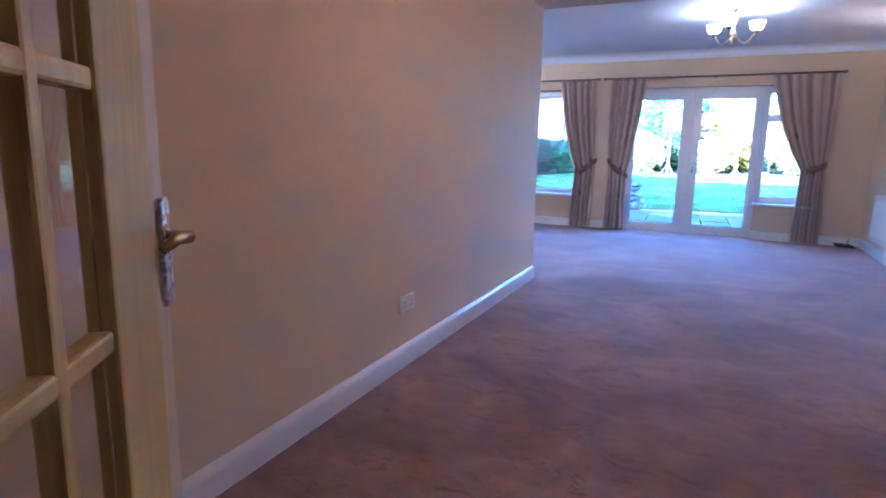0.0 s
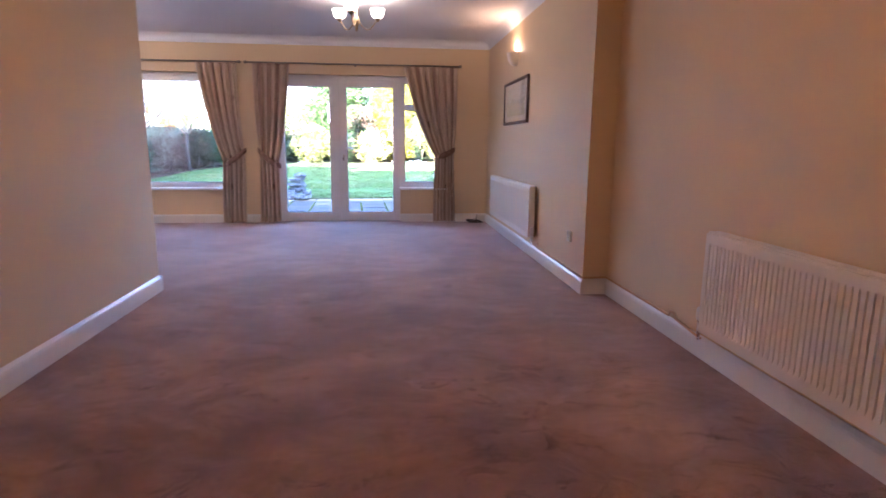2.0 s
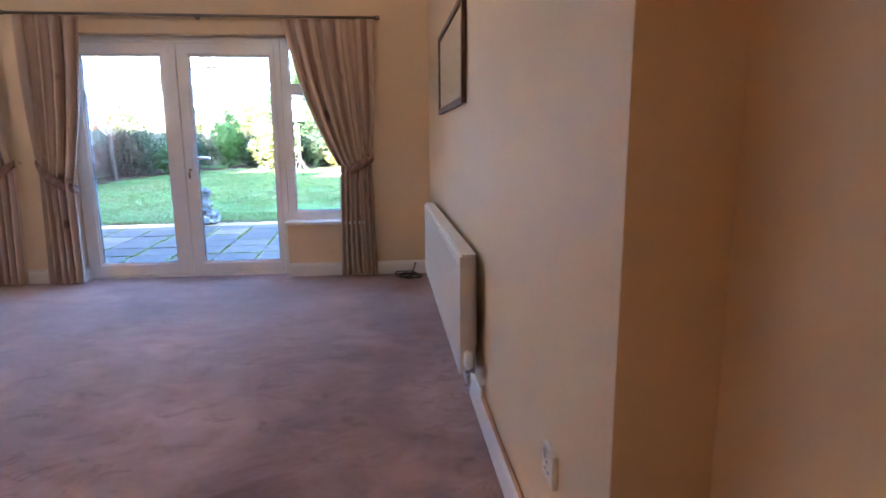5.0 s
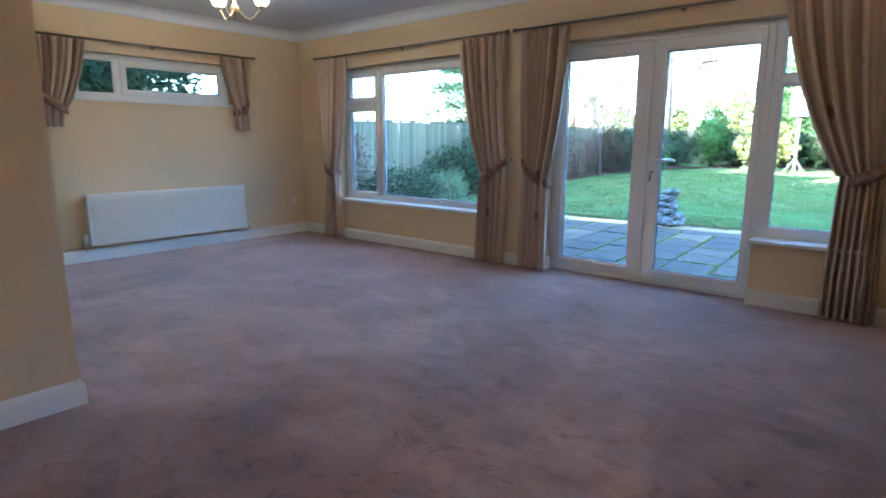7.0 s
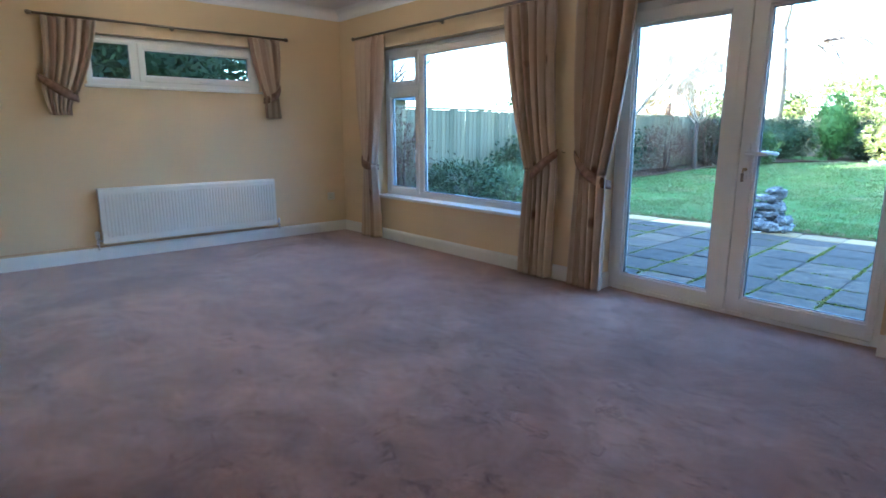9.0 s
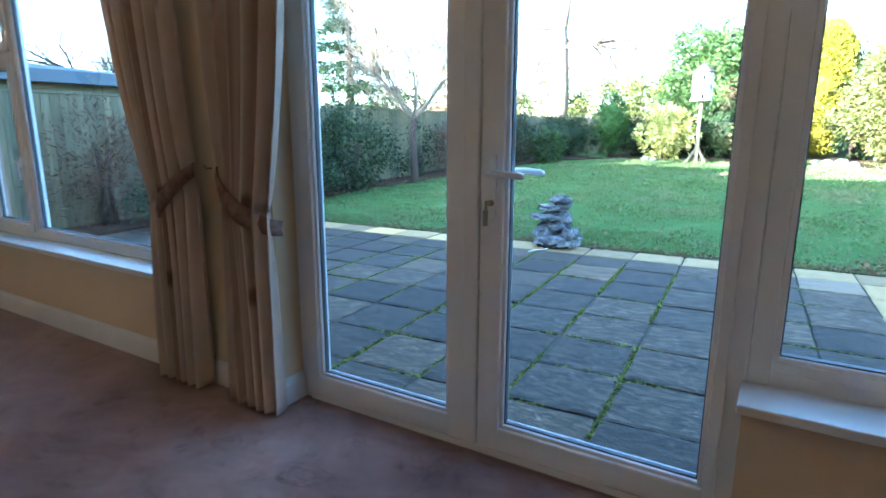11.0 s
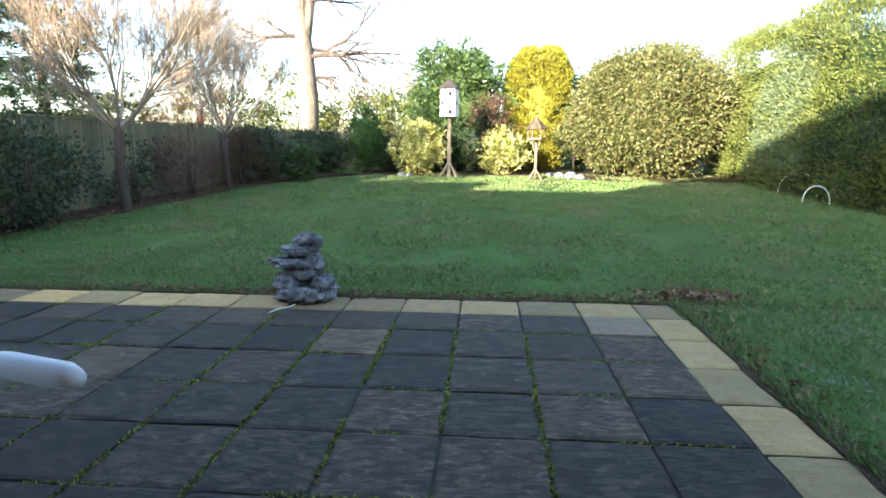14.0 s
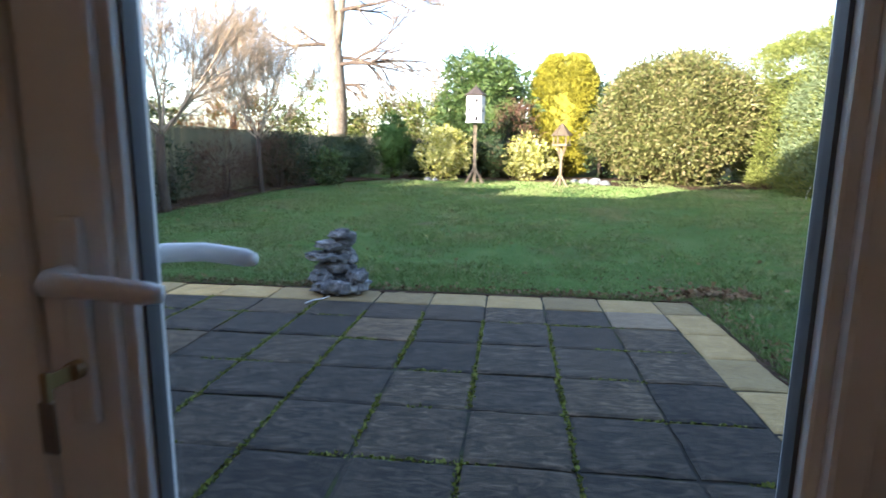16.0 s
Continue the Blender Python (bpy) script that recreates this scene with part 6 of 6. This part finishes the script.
def shed():
    th = tagged(empty("shed"), "neighbouring shed with a grey felt roof beyond the fence", "shed")
    part("wall", boxes((-13.4, -10.2, 1.0, 3.6, -0.2, 1.85)), M["fence"], th)
    bm = bmesh.new()
    v = [bm.verts.new(q) for q in ((-13.6, 0.8, 1.90), (-10.0, 0.8, 1.80), (-10.0, 3.8, 1.80), (-13.6, 3.8, 1.90), (-13.6, 0.8, 2.06), (-10.0, 0.8, 1.97), (-10.0, 3.8, 1.97), (-13.6, 3.8, 2.06), (-12.0, 2.3, 2.25))]
    for f in ((0, 1, 5, 4), (1, 2, 6, 5), (2, 3, 7, 6), (3, 0, 4, 7), (4, 5, 8), (5, 6, 8), (6, 7, 8), (7, 4, 8), (3, 2, 1, 0)):
        bm.faces.new([v[i] for i in f])
    part("roof", bm, paint("grey_felt", (0.16, 0.19, 0.22), 0.8, 0.2, 0.004), th, "grey felt roof")


shed()


# ---- garden ornaments ----
def fountain(x, y):
    th = tagged(empty("water_feature", (x, y, ZP)), "tiered grey cast-stone rock water feature on the paving", "fountain")
    rng = random.Random(12)
    tiers = ((0.0, 0.0, 0.0, 0.235, 0.19, 0.14), (0.16, -0.02, 0.10, 0.085, 0.11, 0.12), (-0.15, -0.03, 0.10, 0.10, 0.11, 0.10), (-0.05, 0.05, 0.165, 0.165, 0.11, 0.105), (-0.10, 0.0, 0.29, 0.19, 0.12, 0.07),
             (0.03, 0.05, 0.25, 0.11, 0.09, 0.13), (-0.045, 0.02, 0.385, 0.155, 0.10, 0.08), (0.04, 0.04, 0.43, 0.09, 0.07, 0.08), (0.03, 0.01, 0.485, 0.115, 0.08, 0.06), (0.035, 0.0, 0.53, 0.06, 0.05, 0.04))
    for i, (dx, dy, z, rx, ry, h) in enumerate(tiers):
        bm = bmesh.new()
        bmesh.ops.create_icosphere(bm, subdivisions=4, radius=1.0)
        for v in bm.verts:
            n = v.co.normalized()
            k = 1 + 0.32 * noise.noise(n * 2.3 + Vector((i * 3.1, 0, 0))) + 0.24 * noise.noise(n * 5 + Vector((0, i * 2.0, 0))) + 0.08 * noise.noise(n * 13)
            q = Vector((n.x * rx * k, n.y * ry * k, 0))
            zz = math.copysign(abs(n.z) ** 0.55, n.z) * h * 0.55 * (1 + 0.6 * noise.noise(n * 4 + Vector((i, 4, 2))))
            ledge = 0.018 * math.sin(zz * 130 + 4 * noise.noise(n * 3))
            q *= 1 + ledge * 2.0
            # a scooped basin in the larger shelves
            if i in (0, 1, 4, 6) and n.z > 0.45 and (n.x ** 2 + n.y ** 2) < 0.45:
                zz -= 0.035
            v.co = Vector((q.x + dx, q.y + dy, max(0.0, zz + z + h * 0.5)))
        part("rock_ledge", bm, M["rock"], th, "", True)
    bm = bmesh.new()
    path_tube(bm, [(-0.02, -0.2, 0.012), (-0.05, -0.27, 0.008), (-0.11, -0.33, 0.008), (-0.14, -0.44, 0.008)], 0.006, 6)
    part("power_cable", bm, M["upvc"], th, "pale power cable", True)


fountain(-3.25, 4.17)


def dovecote(x, y):
    z0 = lawn_z(x, y)
    th = tagged(empty("dovecote", (x, y, z0)), "white three-storey dovecote with a brown roof on a post", "dovecote")
    part("post", boxes((-0.05, 0.05, -0.05, 0.05, 0.0, 1.75), bevel=0.008), M["weathered"], th, "pale timber post")
    for i in range(4):
        a = math.pi / 4 + math.pi / 2 * i
        bm = bmesh.new()
        tube(bm, (0.04 * math.cos(a), 0.04 * math.sin(a), 0.42), (0.36 * math.cos(a), 0.36 * math.sin(a), 0.0), 0.032, 0.032, 4)
        part("brace", bm, M["weathered"], th, "pale timber brace")
    n, r = 6, 0.265
    bm = bmesh.new()
    prof = [(0.0, 1.73), (r, 1.73), (r, 2.50), (0.0, 2.50)]
    lathe(bm, prof, (0, 0, 0), n, pose(0, 0, 0, 0, 0, 12))
    body = part("house", bm, M["whitewood"], th, "white painted house")
    for z in (1.73, 1.99, 2.24):
        bm = bmesh.new()
        lathe(bm, [(0, z), (r + 0.03, z), (r + 0.03, z + 0.022), (0, z + 0.022)], (0, 0, 0), n, pose(0, 0, 0, 0, 0, 12))
        part("ledge", bm, M["whitewood"], th)
    for i in range(n):
        a = radians(12 + 60 * i + 30)
        c, s = math.cos(a), math.sin(a)
        rr = r * math.cos(math.pi / n) + 0.002
        for k, z in enumerate((1.85, 2.10, 2.35)):
            if (i + k) % 2:
                continue
            bm = bmesh.new()
            vs = []
            for w, h in ((-0.04, -0.06), (0.04, -0.06), (0.04, 0.03), (0.028, 0.055), (0, 0.066), (-0.028, 0.055), (-0.04, 0.03)):
                vs.append(bm.verts.new((c * rr - s * w, s * rr + c * w, z + h)))
            f = bm.faces.new(vs)
            bmesh.ops.solidify(bm, geom=[f], thickness=0.004)
            part("entrance_hole", bm, M["black"], th, "dark arched entrance hole")
    bm = bmesh.new()
    lathe(bm, [(0.0, 2.49), (r + 0.06, 2.49), (r + 0.06, 2.515), (0.21, 2.60), (0.08, 2.71), (0.0, 2.76)], (0, 0, 0), n, pose(0, 0, 0, 0, 0, 12))
    part("roof", bm, M["brownroof"], th, "brown felted pointed roof")
    bm = bmesh.new()
    lathe(bm, [(0.0, 2.74), (0.02, 2.76), (0.024, 2.79), (0.0, 2.83)], (0, 0, 0), 8)
    part("finial", bm, M["brownroof"], th)


dovecote(-3.42, 16.1)


def bird_table(x, y):
    z0 = lawn_z(x, y)
    th = tagged(empty("bird_table", (x, y, z0)), "rustic timber bird table with a hexagonal roof", "bird table")
    part("post", path_tube(bmesh.new(), [(0.0, 0, 0.0), (0.01, 0, 0.5), (0.0, 0, 1.1)], [0.045, 0.04, 0.04], 8), M["weathered"], th, "", True)
    for i in range(4):
        a = math.pi / 4 + math.pi / 2 * i
        c, s = math.cos(a), math.sin(a)
        part("foot", tube(bmesh.new(), (c * 0.04, s * 0.04, 0.28), (c * 0.26, s * 0.26, 0.0), 0.026, 0.026, 5), M["weathered"], th)
        part("brace", tube(bmesh.new(), (c * 0.03, s * 0.03, 0.75), (c * 0.17, s * 0.17, 1.12), 0.022, 0.022, 5), M["weathered"], th)
    bm = bmesh.new()
    lathe(bm, [(0, 1.10), (0.26, 1.10), (0.27, 1.16), (0.25, 1.16), (0.25, 1.13), (0, 1.13)], (0, 0, 0), 6)
    part("tray", bm, M["weathered"], th)
    for i in range(6):
        a = math.tau * i / 6
        part("roof_post", tube(bmesh.new(), (0.22 * math.cos(a), 0.22 * math.sin(a), 1.13), (0.22 * math.cos(a), 0.22 * math.sin(a), 1.40), 0.018, 0.018, 6), M["weathered"], th)
    for i in range(6):
        a0, a1 = math.tau * i / 6, math.tau * (i + 1) / 6
        bm = bmesh.new()
        q = [(0.31 * math.cos(a0), 0.31 * math.sin(a0), 1.38), (0.31 * math.cos(a1), 0.31 * math.sin(a1), 1.38), (0.02 * math.cos(a1), 0.02 * math.sin(a1), 1.72), (0.02 * math.cos(a0), 0.02 * math.sin(a0), 1.72)]
        f = bm.faces.new([bm.verts.new(p) for p in q])
        bmesh.ops.solidify(bm, geom=[f], thickness=0.018)
        part("roof_panel", bm, M["weathered"], th)


bird_table(-0.97, 15.8)


def hoops():
    for i, (x, y, w, h, tilt) in enumerate(((4.30, 13.2, 0.80, 0.50, -48), (4.08, 11.6, 0.48, 0.36, -48))):
        bm = bmesh.new()
        pts = []
        for k in range(17):
            a = math.pi * k / 16
            pts.append((w / 2 - w / 2 * math.cos(a), 0.0, h * math.sin(a) ** 0.8))
        path_tube(bm, pts, 0.014, 8)
        bmesh.ops.transform(bm, matrix=pose(x, y, lawn_z(x, y) - 0.01, 0, 0, tilt), verts=bm.verts)
        tagged(part("cloche_hoop", bm, M["hoop"], None, "", True), "bent white plastic hoop pushed into the lawn", "hoop", "garden hoops")


hoops()


def stones():
    rng = random.Random(77)
    for x, y, r in ((-4.9, 16.55, 0.13), (-4.65, 16.5, 0.10), (-0.25, 16.6, 0.16), (0.05, 16.35, 0.2), (0.3, 16.1, 0.15), (-0.5, 16.9, 0.12)):
        bm = bmesh.new()
        bmesh.ops.create_icosphere(bm, subdivisions=3, radius=r)
        for v in bm.verts:
            v.co *= 1 + 0.25 * noise.noise(v.co * 9 + Vector((x, y, 0)))
            v.co.z *= 0.65
            v.co += Vector((x, y, lawn_z(x, y) + r * 0.35))
        tagged(part("stone", bm, M["rock"], None, "", True), "pale grey rockery stone at the bed's edge", "stone", "rockery stones")


stones()
